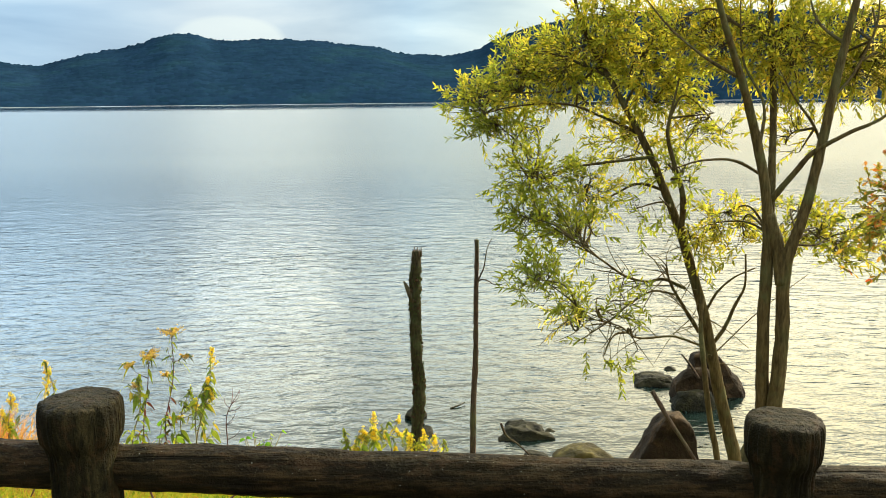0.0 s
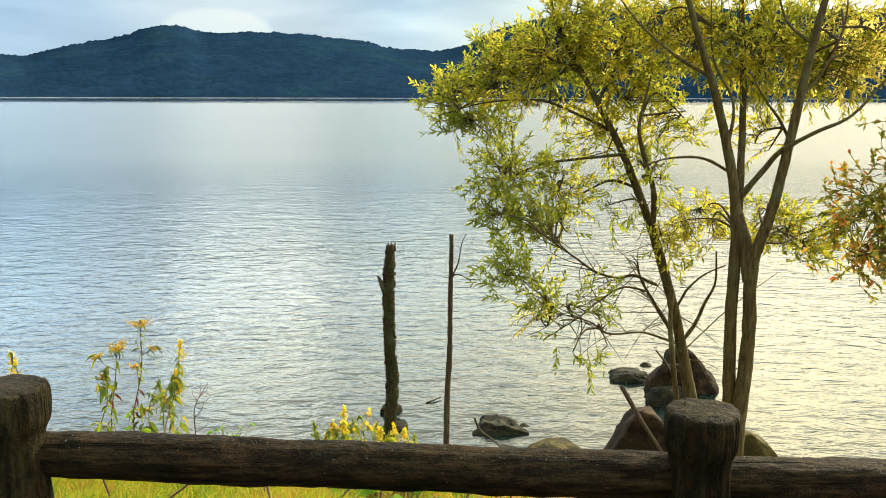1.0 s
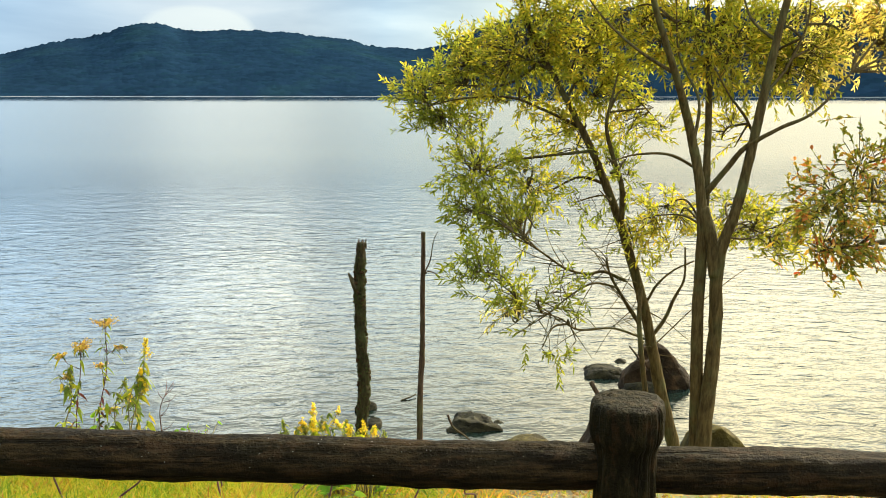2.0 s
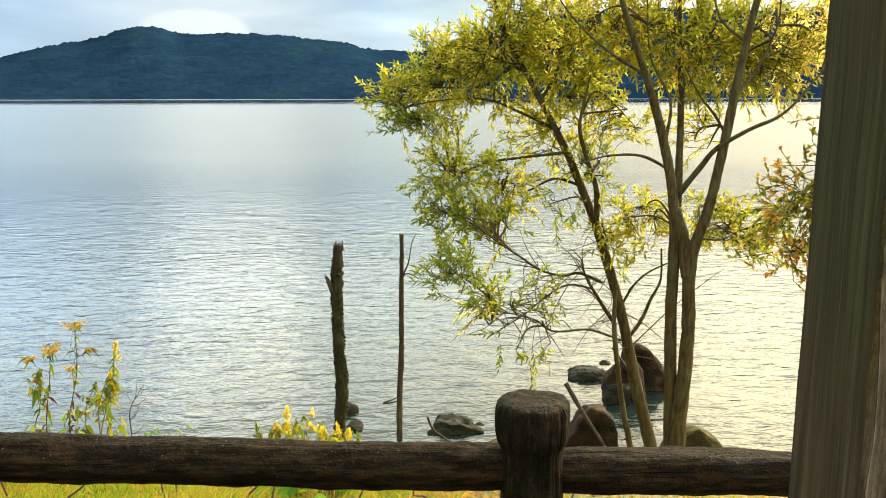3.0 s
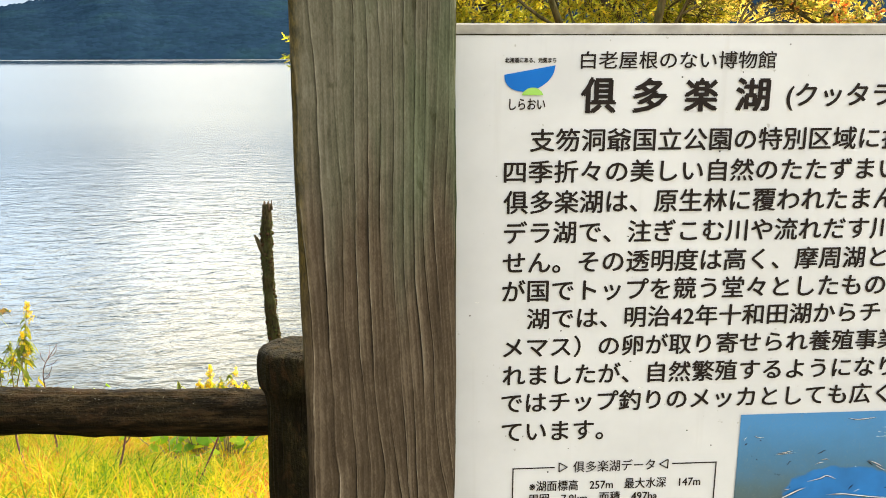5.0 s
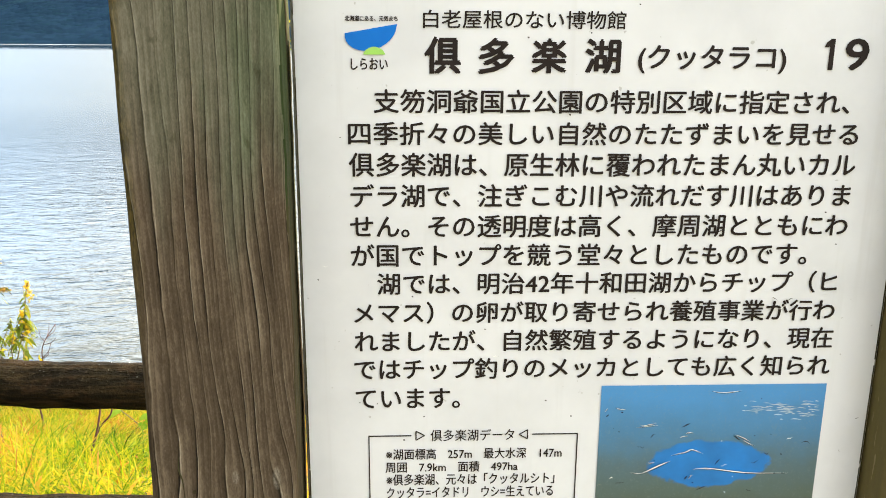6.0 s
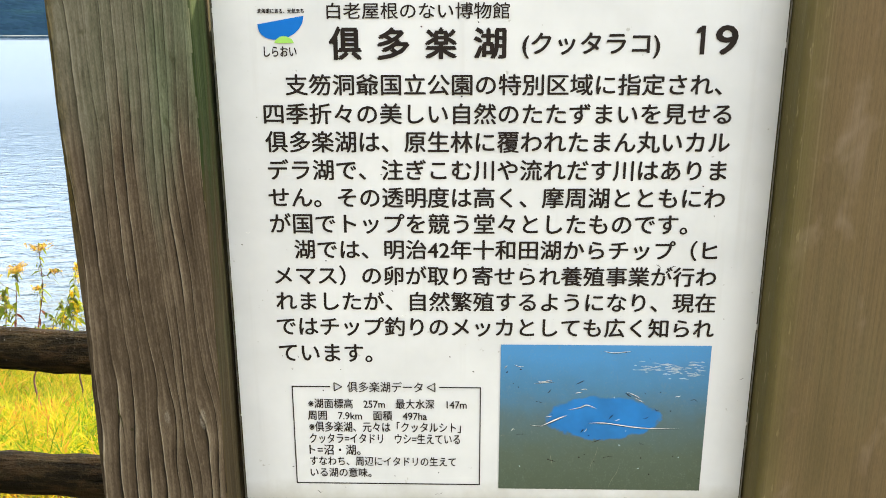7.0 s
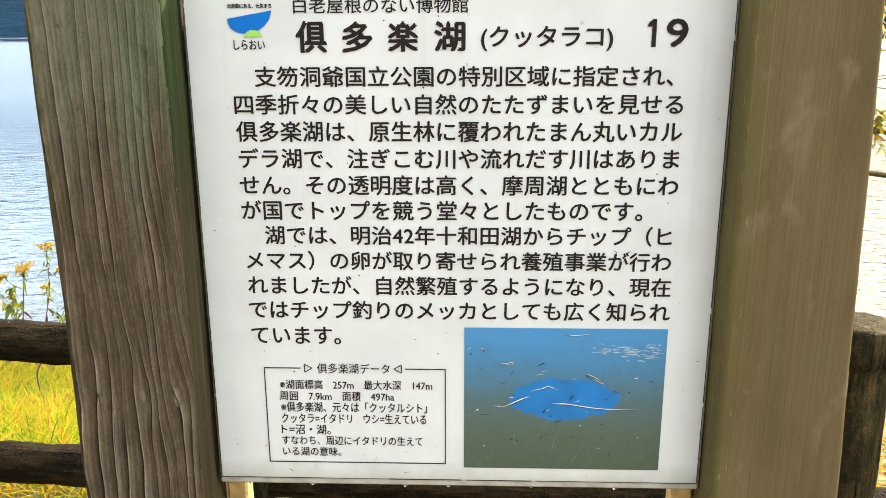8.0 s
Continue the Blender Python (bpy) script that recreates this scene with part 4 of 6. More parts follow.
def build_sign():
    sign = thing("information_sign", (1.31, 0.70, 0), "white lettered board between two weathered grey wooden posts", "sign")
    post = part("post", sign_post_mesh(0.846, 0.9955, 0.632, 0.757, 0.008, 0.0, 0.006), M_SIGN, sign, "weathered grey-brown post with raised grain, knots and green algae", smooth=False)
    post.data.materials.append(M_SIGN_OLIVE)
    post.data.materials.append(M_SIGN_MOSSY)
    # faces turned sideways are painted darker than the front
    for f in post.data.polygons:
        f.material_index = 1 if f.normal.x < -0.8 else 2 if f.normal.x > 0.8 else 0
    part("nail_hole", ellipse_mesh(0.890, 0.979, 0.0022, 0.0022, 0.6305, 12, 0.3), M_SNAG, post, "rusty nail hole", smooth=False)
    part("crack", streak_mesh([(0.877, 1.020), (0.876, 1.005), (0.879, 0.990), (0.880, 0.965)], 0.0016, 0.6303), M_SNAG, post, smooth=False)
    part("post", sign_post_mesh(1.629, 1.788, 0.655, 0.757, 0.0, 0.032, 0.009), M_SIGN_BROWN, sign, "smoother brown weathered post with mossy edge", smooth=False)
    bm = bmesh.new()
    box(bm, SX0, SX1 - 0.0005, SY + 0.0012, SY + 0.022, SZ0 - 0.004, SZ1, 0.002)
    panel = part("panel", bm, M_PANEL, sign, smooth=False)
    bm = bmesh.new()
    box(bm, SX0 + 0.003, SX1 - 0.004, SY, SY + 0.001, SZ0 + 0.006, SZ1 - 0.011)
    part("film", bm, M_SHEET, panel, "white printed film, slightly grimy", smooth=False)
    # dark, broken gap line round the film
    rng = random.Random(2)
    bm = bmesh.new()
    fx0, fx1, fz0, fz1 = SX0 + 0.003, SX1 - 0.004, SZ0 + 0.006, SZ1 - 0.011
    for upright, at in ((True, fx0), (True, fx1), (False, fz1), (False, fz0)):
        p = fz0 if upright else fx0
        end = fz1 if upright else fx1
        while p < end:
            q = min(end, p + rng.uniform(0.03, 0.12))
            w = rng.uniform(0.0003, 0.0007)
            if upright:
                box(bm, at - w, at + w, SY - 0.0004, SY + 0.0006, p, q)
            else:
                box(bm, p, q, SY - 0.0004, SY + 0.0006, at - w, at + w)
            p = q + (rng.uniform(0.002, 0.008) if rng.random() < 0.2 else 0.0)
    part("film_edge", bm, M_SNAG, panel, "dark grimy edge of the film", smooth=False)
    for x0, x1 in ((0.9965, 1.024), (1.600, 1.628)):
        bm = bmesh.new()
        box(bm, x0, x1, SY + 0.024, SY + 0.054, 0.35, SZ1 - 0.05, 0.003)
        part("batten", bm, M_BATTEN, sign, "pale sunlit wooden batten behind the board", smooth=False)
    for body, x0, x1, z0, z1, bold in LINES:
        tagged(part("lettering", lettering(body, x0, x1, z0, z1, bold), M_INK, panel, smooth=False), kind="stuff")
    part("lettering", streak_mesh([(1.5262, 1.4245), (1.5290, 1.4262), (1.5318, 1.4290), (1.5342, 1.4325)], 0.0052, SY - 0.0010), M_INK, panel, smooth=False)
    # emblem: a blue bowl with a green hill in it
    y = SY - 0.0008
    v = [(1.0485, y, 1.4345)] + [(1.0485 + 0.0505 * (1 - math.cos(t)) / 2, y, 1.433 - 0.019 * math.sin(t) + 0.009 * (1 - math.cos(t)) / 2) for t in np.linspace(0.15, math.pi - 0.1, 18)] + [(1.0995, y, 1.4435)]
    part("emblem", raw_mesh("emblem", v, [tuple(range(len(v)))]), M_BLUE, panel, "blue bowl-shaped emblem", smooth=False)
    v = [(1.066 + 0.022 * s, y - 0.0006, 1.4145 + 0.0075 * math.sin(math.pi * s) ** 0.6) for s in np.linspace(0, 1, 12)]
    part("emblem", raw_mesh("emblem", v, [tuple(range(len(v)))[::-1]]), M_LIME, panel, "green hill in the emblem", smooth=False)
    # the framed data box, open at its heading
    bm = bmesh.new()
    x0, x1, z0, z1, w = 1.0645, 1.2975, 0.8725, 1.0055, 0.0012
    for a, b, c, d in ((x0, x0 + w, z0, z1), (x1 - w, x1, z0, z1), (x0, x1, z0 - w, z0), (x0, 1.112, z1 - w, z1), (1.246, x1, z1 - w, z1)):
        box(bm, a, b, y, y + 0.0006, c, d)
    part("box_outline", bm, M_INK, panel, smooth=False)
    for x, s in ((1.117, 1), (1.241, -1)):
        bm = bmesh.new()
        a, b, c = (x, 1.0105), (x, 0.9995), (x + s * 0.0095, 1.005)
        for p, q in ((a, b), (b, c), (c, a)):
            tube(bm, [(p[0], y, p[1]), (q[0], y, q[1])], [0.0006, 0.0006], 4)
        part("arrow_mark", bm, M_INK, panel, smooth=False)
    bm = bmesh.new()
    for x in (1.035, 1.118, 1.243, 1.30, 1.41, 1.52):
        bmesh.ops.create_uvsphere(bm, u_segments=8, v_segments=6, radius=1.0, matrix=Matrix.Translation((x, SY + 0.008, SZ0 - 0.005)) @ Matrix.Diagonal((0.0035, 0.003, 0.004, 1)))
    tagged(part("water_drop", bm, M_DROP, sign, "water drops under the board's lower edge"), kind="stuff")
    # the faded aerial print with its blue lake, clouds and scratches
    px0, px1, pz0, pz1 = 1.321, 1.5735, 0.867, 1.062
    photo = part("photograph", board_quad(px0, px1, pz0, pz1, y), M_PHOTO, sign, "faded aerial photograph of a round blue lake", smooth=False)
    rng = random.Random(5)
    for k in range(64):
        w = 0.004 + 0.015 * rng.random() ** 2
        cx = 1.474 + (0.097 - w) * rng.random() ** 0.8
        cz = 1.0365 - 0.10 * (cx - 1.474) + 0.009 * rng.gauss(0, 0.6)
        part("cloud_print", streak_mesh([(cx, cz), (cx + w * 0.4, cz + rng.uniform(-0.0005, 0.0008)), (cx + w, cz - w * 0.08)], rng.uniform(0.0005, 0.0013), y - 0.0007 - k * 2e-6), M_CLOUD, photo, smooth=False)
    ps = [((1.370, 0.954), (1.382, 0.960), (1.394, 0.966), (1.404, 0.970), 0.004), ((1.404, 0.977), (1.420, 0.981), (1.428, 0.984), (1.440, 0.979), 0.003),
          ((1.440, 0.961), (1.452, 0.960), (1.495, 0.954), (1.542, 0.953), 0.003), ((1.444, 1.055), (1.456, 1.053), (1.470, 1.054), (1.478, 1.055), 0.002),
          ((1.474, 1.002), (1.482, 0.999), (1.488, 0.996), (1.494, 0.992), 0.002), ((1.362, 1.012), (1.372, 1.013), (1.380, 1.014), (1.388, 1.014), 0.0012)]
    for k, (a, b, c, d, w) in enumerate(ps):
        part("scratch", streak_mesh([(p[0], p[1] - 0.0005) for p in (a, b, c, d)], w * 0.75, y - 0.0010 - k * 2e-6), M_INK, photo, smooth=False)
        part("scratch", streak_mesh([a, b, c, d], w * 0.36, y - 0.0014 - k * 2e-6), M_SCRATCH, photo, "white scratch in the print", smooth=False)
    # creases and flakes in the print: share of its width and height, length, slope
    creases = [(0.02, 0.84, 0.006, 1.1), (0.025, 0.81, 0.005, 0.9), (0.065, 0.865, 0.012, -0.15), (0.175, 0.755, 0.020, 0.1), (0.365, 0.745, 0.011, 0.35), (0.385, 0.705, 0.009, 0.0), (0.36, 0.675, 0.010, 0.3), (0.60, 0.685, 0.010, -0.5), (0.645, 0.655, 0.016, -0.45), (0.225, 0.52, 0.008, 0.0), (0.395, 0.41, 0.006, 0.8), (0.415, 0.415, 0.006, 0.8), (0.43, 0.475, 0.022, 0.0), (0.53, 0.50, 0.010, 1.0), (0.15, 0.455, 0.014, 0.0)]
    for k, (u, v, ln, slope) in enumerate(creases):
        cx, cz = px0 + u * (px1 - px0), pz0 + v * (pz1 - pz0)
        pts = [(cx + ln * q * math.cos(slope), cz + ln * q * math.sin(slope) + 0.0006 * math.sin(q * 5 + k)) for q in (0, 0.35, 0.7, 1)]
        part("crease", streak_mesh(pts, 0.0013, y - 0.0017 - k * 2e-6), M_INK, photo, smooth=False)
        if k % 3 != 1:
            part("crease", streak_mesh([(a, b + 0.0004) for a, b in pts], 0.0006, y - 0.0020 - k * 2e-6), M_SCRATCH, photo, smooth=False)
    # faint pale tracks in the dark lower part
    for k, pts in enumerate(([(0.49, 0.33), (0.475, 0.25), (0.455, 0.18), (0.45, 0.13)], [(0.60, 0.20), (0.585, 0.13), (0.56, 0.07), (0.545, 0.01)], [(0.25, 0.27), (0.255, 0.23), (0.262, 0.19), (0.265, 0.17)], [(0.03, 0.38), (0.015, 0.385), (0.008, 0.38), (0.002, 0.375)])):
        part("crease", streak_mesh([(px0 + u * (px1 - px0), pz0 + v * (pz1 - pz0)) for u, v in pts], 0.0005, y - 0.0012 - k * 2e-6), M_FAINT, photo, smooth=False)
    for k in range(52):
        cx, cz = rng.uniform(1.005, 1.61), rng.uniform(0.852, 1.47)
        if k < 24:
            cx, cz = rng.uniform(1.33, 1.565), rng.uniform(0.89, 1.058)
        part("speck", ellipse_mesh(cx, cz, rng.uniform(0.0005, 0.0013), rng.uniform(0.0004, 0.0010), y - 0.0016, 9, 0.5), M_CLOUD if k in (1, 4, 7, 10, 13, 16) else M_INK, panel, smooth=False)


def build_scuffs():
    """Fine dark curls where the film and the print have cracked."""
    sign = bpy.data.objects["information_sign"]
    rng = random.Random(21)
    y = SY - 0.0019
    spots = [(1.335 + 0.20 * rng.random(), 0.905 + 0.12 * rng.random()) for _ in range(12)] + [(1.50, 1.162), (1.508, 1.150), (1.515, 1.158), (1.552, 0.992), (1.43, 1.236), (1.20, 1.10), (1.61, 1.02), (1.09, 0.862), (1.24, 0.858), (1.02, 1.20)]
    for k, (cx, cz) in enumerate(spots):
        a = rng.uniform(-0.5, 0.5)
        ln = rng.uniform(0.004, 0.013)
        pts = [(cx + ln * t * math.cos(a), cz + ln * t * math.sin(a) + rng.uniform(-0.0016, 0.0016)) for t in (0, 0.33, 0.66, 1)]
        part("scratch", streak_mesh(pts, rng.uniform(0.0005, 0.0010), y - k * 2e-6), M_SCRATCH if k % 4 == 1 else M_INK, sign, smooth=False)


build_sign()
build_scuffs()


# ---- dead trunks by the water ----
def build_snags():
    s = thing("dead_trunk", (-0.45, 8.65, -2.4), "broken mossy dead tree trunk standing on the shore", "dead tree", "dead trunks on the shore")
    bm = bmesh.new()
    pts = spline([(-0.42, 8.65, -0.10), (-0.44, 8.65, -0.45), (-0.45, 8.65, -0.84), (-0.43, 8.65, -1.36), (-0.415, 8.65, -1.70), (-0.45, 8.65, -2.22), (-0.47, 8.65, -2.6)], 12)
    radii = np.interp(np.linspace(0, 1, len(pts)), [0, 0.15, 0.5, 0.7, 0.8, 1], [0.050, 0.060, 0.060, 0.068, 0.062, 0.070])
    tube(bm, pts, radii, 28, 0.30, 12.0)
    part("trunk", bm, M_SNAG, s)
    # bracket fungi and knobs of bark along its flanks
    rng = random.Random(17)
    bm = bmesh.new()
    for k in range(80):
        i = rng.randrange(8, len(pts) - 6)
        a = rng.choice((0.0, math.pi)) + rng.gauss(0, 0.6)
        w = rng.uniform(0.011, 0.026)
        spot = Vector(pts[i]) + Vector((math.cos(a), math.sin(a), rng.uniform(-0.03, 0.03))) * (radii[i] * 0.98)
        bmesh.ops.create_icosphere(bm, subdivisions=1, radius=1.0, matrix=Matrix.Translation(spot) @ Euler((0, 0, a)).to_matrix().to_4x4() @ Matrix.Diagonal((w, w * 1.1, w * rng.uniform(0.5, 1.3), 1)))
    part("bark_knob", bm, M_DEADBARK, s, "rough dark knobs of bark and fungus")["kind"] = "stuff"
    bm = bmesh.new()
    tube(bm, [(-0.46, 8.63, -0.66), (-0.50, 8.62, -0.57), (-0.535, 8.61, -0.49), (-0.565, 8.61, -0.43)], [0.042, 0.034, 0.022, 0.010], 10, 0.3, 14)
    part("branch_stub", bm, M_TWIG, s, "splintered brown branch stub")
    bm = bmesh.new()
    rng = random.Random(3)
    for k in range(9):
        a = rng.uniform(0, 6.28)
        x, yy = -0.42 + 0.045 * math.cos(a), 8.65 + 0.045 * math.sin(a)
        tube(bm, [(x, yy, -0.16), (x + 0.006, yy, -0.09 + rng.random() * 0.05)], [0.016, 0.003], 5, 0.2)
    part("splinters", bm, M_TWIG, s, "orange-brown splintered tip")
    rng = np.random.default_rng(4)
    n = 1600
    i = rng.integers(6, len(pts) - 1, n)
    a = rng.uniform(0, 2 * np.pi, n)
    out = np.stack([np.cos(a), np.sin(a), rng.normal(size=n) * 0.4], 1)
    base = np.array(pts)[i] + out * np.array([1, 1, 0]) * (np.array(radii)[i] * 1.02)[:, None] + np.stack([0 * a, 0 * a, rng.uniform(-0.03, 0.03, n)], 1)
    part("moss", leaf_mesh("moss", base, out, rng.uniform(0.008, 0.020, n), 0.012, BROAD_SHAPE, 0.9, 4), M_MOSS, s, "tufts of dark green moss")
    b = thing("dead_trunk", (0.22, 9.35, -2.9), "slender bare dead sapling with thin side twigs", "dead tree", "dead trunks on the shore")
    bm = bmesh.new()
    pts = spline([(0.265, 9.35, -0.10), (0.262, 9.35, -0.48), (0.252, 9.35, -1.03), (0.248, 9.35, -1.6), (0.222, 9.35, -2.03), (0.21, 9.35, -2.77), (0.205, 9.35, -3.1)], 10)
    tube(bm, pts, np.linspace(0.024, 0.041, len(pts)), 12, 0.2, 9.0)
    part("trunk", bm, M_TWIG, b)
    for q, r in (([(0.265, 9.34, -0.62), (0.31, 9.32, -0.52), (0.35, 9.3, -0.41), (0.385, 9.3, -0.2), (0.44, 9.3, -0.08)], 0.012), ([(0.27, 9.34, -0.62), (0.32, 9.33, -0.575), (0.40, 9.3, -0.59), (0.47, 9.28, -0.63), (0.56, 9.25, -0.62)], 0.009)):
        bm = bmesh.new()
        pp = spline(q, 5)
        tube(bm, pp, np.linspace(r, r * 0.35, len(pp)), 6, 0.2)
        part("twig", bm, M_TWIG, b)


M_MOSS = mat_leaf("dark_moss", [(0.1, (0.014, 0.024, 0.008)), (0.9, (0.048, 0.066, 0.017))], 0.9, 0.2)
build_snags()


# ---- rocks and driftwood ----
def rock(name, at, size, turn, seed, label, sharp=0.35, mat=M_ROCK_WET):
    bm = bmesh.new()
    bmesh.ops.create_icosphere(bm, subdivisions=4, radius=1.0)
    m = Euler((0, 0, radians(turn))).to_matrix()
    rng = random.Random(int(seed * 10))
    planes = [(Vector((rng.gauss(0, 1), rng.gauss(0, 1), rng.gauss(0, 0.9))).normalized(), rng.uniform(0.46, 0.86)) for _ in range(12)]
    for v in bm.verts:
        q = v.co.normalized()
        f = min([1.25] + [d / q.dot(nn) for nn, d in planes if q.dot(nn) > 0.05])
        f = f * 1.25 + sharp * 0.25 * noise.fractal(q * 1.1 + Vector((seed, 0, 0)), 0.7, 2.0, 3) + 0.03 * noise.fractal(q * 6 + Vector((seed, 1, 0)), 0.7, 2.0, 3)
        q = m @ Vector((q.x * size[0], q.y * size[1], q.z * size[2]))
        v.co = Vector(at) + q * f
    ob = part(name, bm, mat, None)
    return tagged(ob, label, "rock", "rocks at the water's edge")


def crag(corners, seed, label, rough=0.03, mat=M_ROCK):
    """An angular boulder: the hull of its corners, broken up a little."""
    bm = bmesh.new()
    for c in corners:
        bm.verts.new(c)
    bmesh.ops.convex_hull(bm, input=bm.verts)
    bmesh.ops.delete(bm, geom=[v for v in bm.verts if not v.link_faces], context="VERTS")
    bmesh.ops.bevel(bm, geom=list(bm.edges), offset=0.018, segments=2, affect="EDGES", profile=0.6)
    for _ in range(2):
        bmesh.ops.triangulate(bm, faces=bm.faces)
        bmesh.ops.subdivide_edges(bm, edges=[e for e in bm.edges if e.calc_length() > 0.06], cuts=2)
    bmesh.ops.triangulate(bm, faces=bm.faces)
    bm.normal_update()
    for v, q in [(v, v.normal.copy()) for v in bm.verts]:
        v.co += q * rough * (noise.fractal(v.co * 4.0 + Vector((seed, 0, 0)), 0.7, 2.1, 4))
    return tagged(part("rock", bm, mat, None), label, "rock", "rocks at the water's edge")


def boulder_corners(front, y0, y1, foot, back=0.8):
    """Corners of a boulder from the outline of its face (x, z), its depth and its foot."""
    mx = sum(x for x, _ in front) / len(front)
    out = [(x, y0 + (y1 - y0) * 0.25 * (1 if k % 2 else 0.0), z) for k, (x, z) in enumerate(front)]
    out += [(mx + (x - mx) * back, y1, foot + (z - foot) * back) for x, z in front]
    xs = [x for x, _ in front]
    return out + [(x, y, foot) for x in (min(xs) - 0.04, max(xs) + 0.04) for y in (y0 - 0.12, y1 + 0.1)]


crag(boulder_corners([(2.14, -2.60), (2.33, -2.28), (2.45, -2.06), (2.60, -2.08), (2.74, -2.23), (2.76, -2.40), (2.82, -2.62)], 8.75, 9.3, -3.0), 1.0, "tall pointed brown rock at the water's edge")
crag(boulder_corners([(3.264, -2.585), (3.458, -2.409), (3.692, -2.365), (3.82, -2.542), (3.853, -2.808)], 11.25, 11.7, -3.1), 2.0, "large reddish-brown rock standing in the lake")
crag(boulder_corners([(3.626, -2.272), (3.80, -2.21), (3.99, -2.32), (4.387, -2.758), (4.39, -2.86)], 11.55, 12.1, -3.1), 3.3, "large wedge-shaped reddish-brown rock in the lake")
crag(boulder_corners([(3.175, -2.80), (3.236, -2.678), (3.423, -2.609), (3.734, -2.662), (3.783, -2.9)], 11.0, 11.4, -3.15), 4.1, "dark wet rock in the lake", mat=M_ROCK_WET)
crag(boulder_corners([(2.827, -2.86), (2.88, -2.81), (3.112, -2.765), (3.426, -2.79), (3.518, -2.91)], 12.0, 12.45, -3.05), 5.2, "flat dark wet rock barely above the lake", 0.045, M_ROCK_WET)
rock("rock", (3.61, 12.8, -2.91), (0.11, 0.10, 0.05), 0, 6.2, "small dark wet rock in the lake")
crag(boulder_corners([(0.58, -2.90), (0.68, -2.79), (0.95, -2.76), (1.16, -2.82), (1.32, -2.89)], 10.0, 10.5, -3.1), 7.7, "low mossy rounded rock in the shallow water", 0.05, M_ROCK_WET)
rock("rock", (1.26, 10.25, -2.97), (0.13, 0.12, 0.09), 5, 17.7, "small brown rock in the shallow water")
crag(boulder_corners([(1.20, -2.86), (1.42, -2.76), (1.62, -2.73), (1.82, -2.78), (2.02, -2.90)], 9.2, 9.7, -3.05), 8.4, "flat mossy rock lit by the sun", mat=M_ROCK_SUNLIT_MOSS)
crag(boulder_corners([(0.80, -2.90), (0.90, -2.83), (1.02, -2.84), (1.16, -2.90)], 9.4, 9.65, -3.05), 9.1, "small flat mossy rock in the shallows", mat=M_ROCK_WET)
crag(boulder_corners([(3.40, -2.44), (3.56, -2.38), (3.70, -2.28), (3.83, -2.37), (4.02, -2.56), (4.10, -2.72)], 8.6, 9.1, -2.95), 10.1, "brown rock with yellow-green moss beneath the willow", mat=M_ROCK_SUNLIT_MOSS)
rock("rock", (-0.58, 10.8, -2.9), (0.13, 0.12, 0.14), 0, 11.1, "small brown rock in the shallows")
rock("rock", (-0.40, 10.2, -2.95), (0.12, 0.12, 0.12), 0, 12.5, "small brown rock in the shallows")


def stick(name, pts, r, label, mat):
    bm = bmesh.new()
    pp = spline(pts, 6)
    tube(bm, pp, np.linspace(r, r * 0.55, len(pp)), 8, 0.2, 10)
    tagged(part(name, bm, mat, None), label, "driftwood")


stick("driftwood_stick", [(1.89, 7.41, -1.27), (2.05, 7.36, -1.55), (2.24, 7.3, -1.84), (2.46, 7.2, -2.2)], 0.024, "pale broken stick leaning on the bank before a rock", M_TWIG)
stick("driftwood_stick", [(0.56, 9.4, -2.42), (0.63, 9.4, -2.58), (0.78, 9.4, -2.70), (0.92, 9.45, -2.85)], 0.016, "bent bare twig stuck at the waterline", M_TWIG)
stick("driftwood_stick", [(-0.06, 11.12, -2.895), (0.02, 11.16, -2.885), (0.09, 11.22, -2.88), (0.16, 11.3, -2.87)], 0.012, "short dark twig floating in the shallows", M_SNAG)
stick("driftwood_stick", [(3.56, 11.2, -2.5), (3.44, 11.2, -2.31), (3.296, 11.2, -2.125)], 0.022, "broken stick beside the rocks in the lake", M_TWIG)


# ---- the willow ----
def limb(name, pts, r0, r1, parent, sides=10, rough=0.15):
    bm = bmesh.new()
    pp = spline(pts, 7)
    tube(bm, pp, np.linspace(r0, r1, len(pp)), sides, rough, 7.0)
    part(name, bm, M_BARK, parent)
    return pp


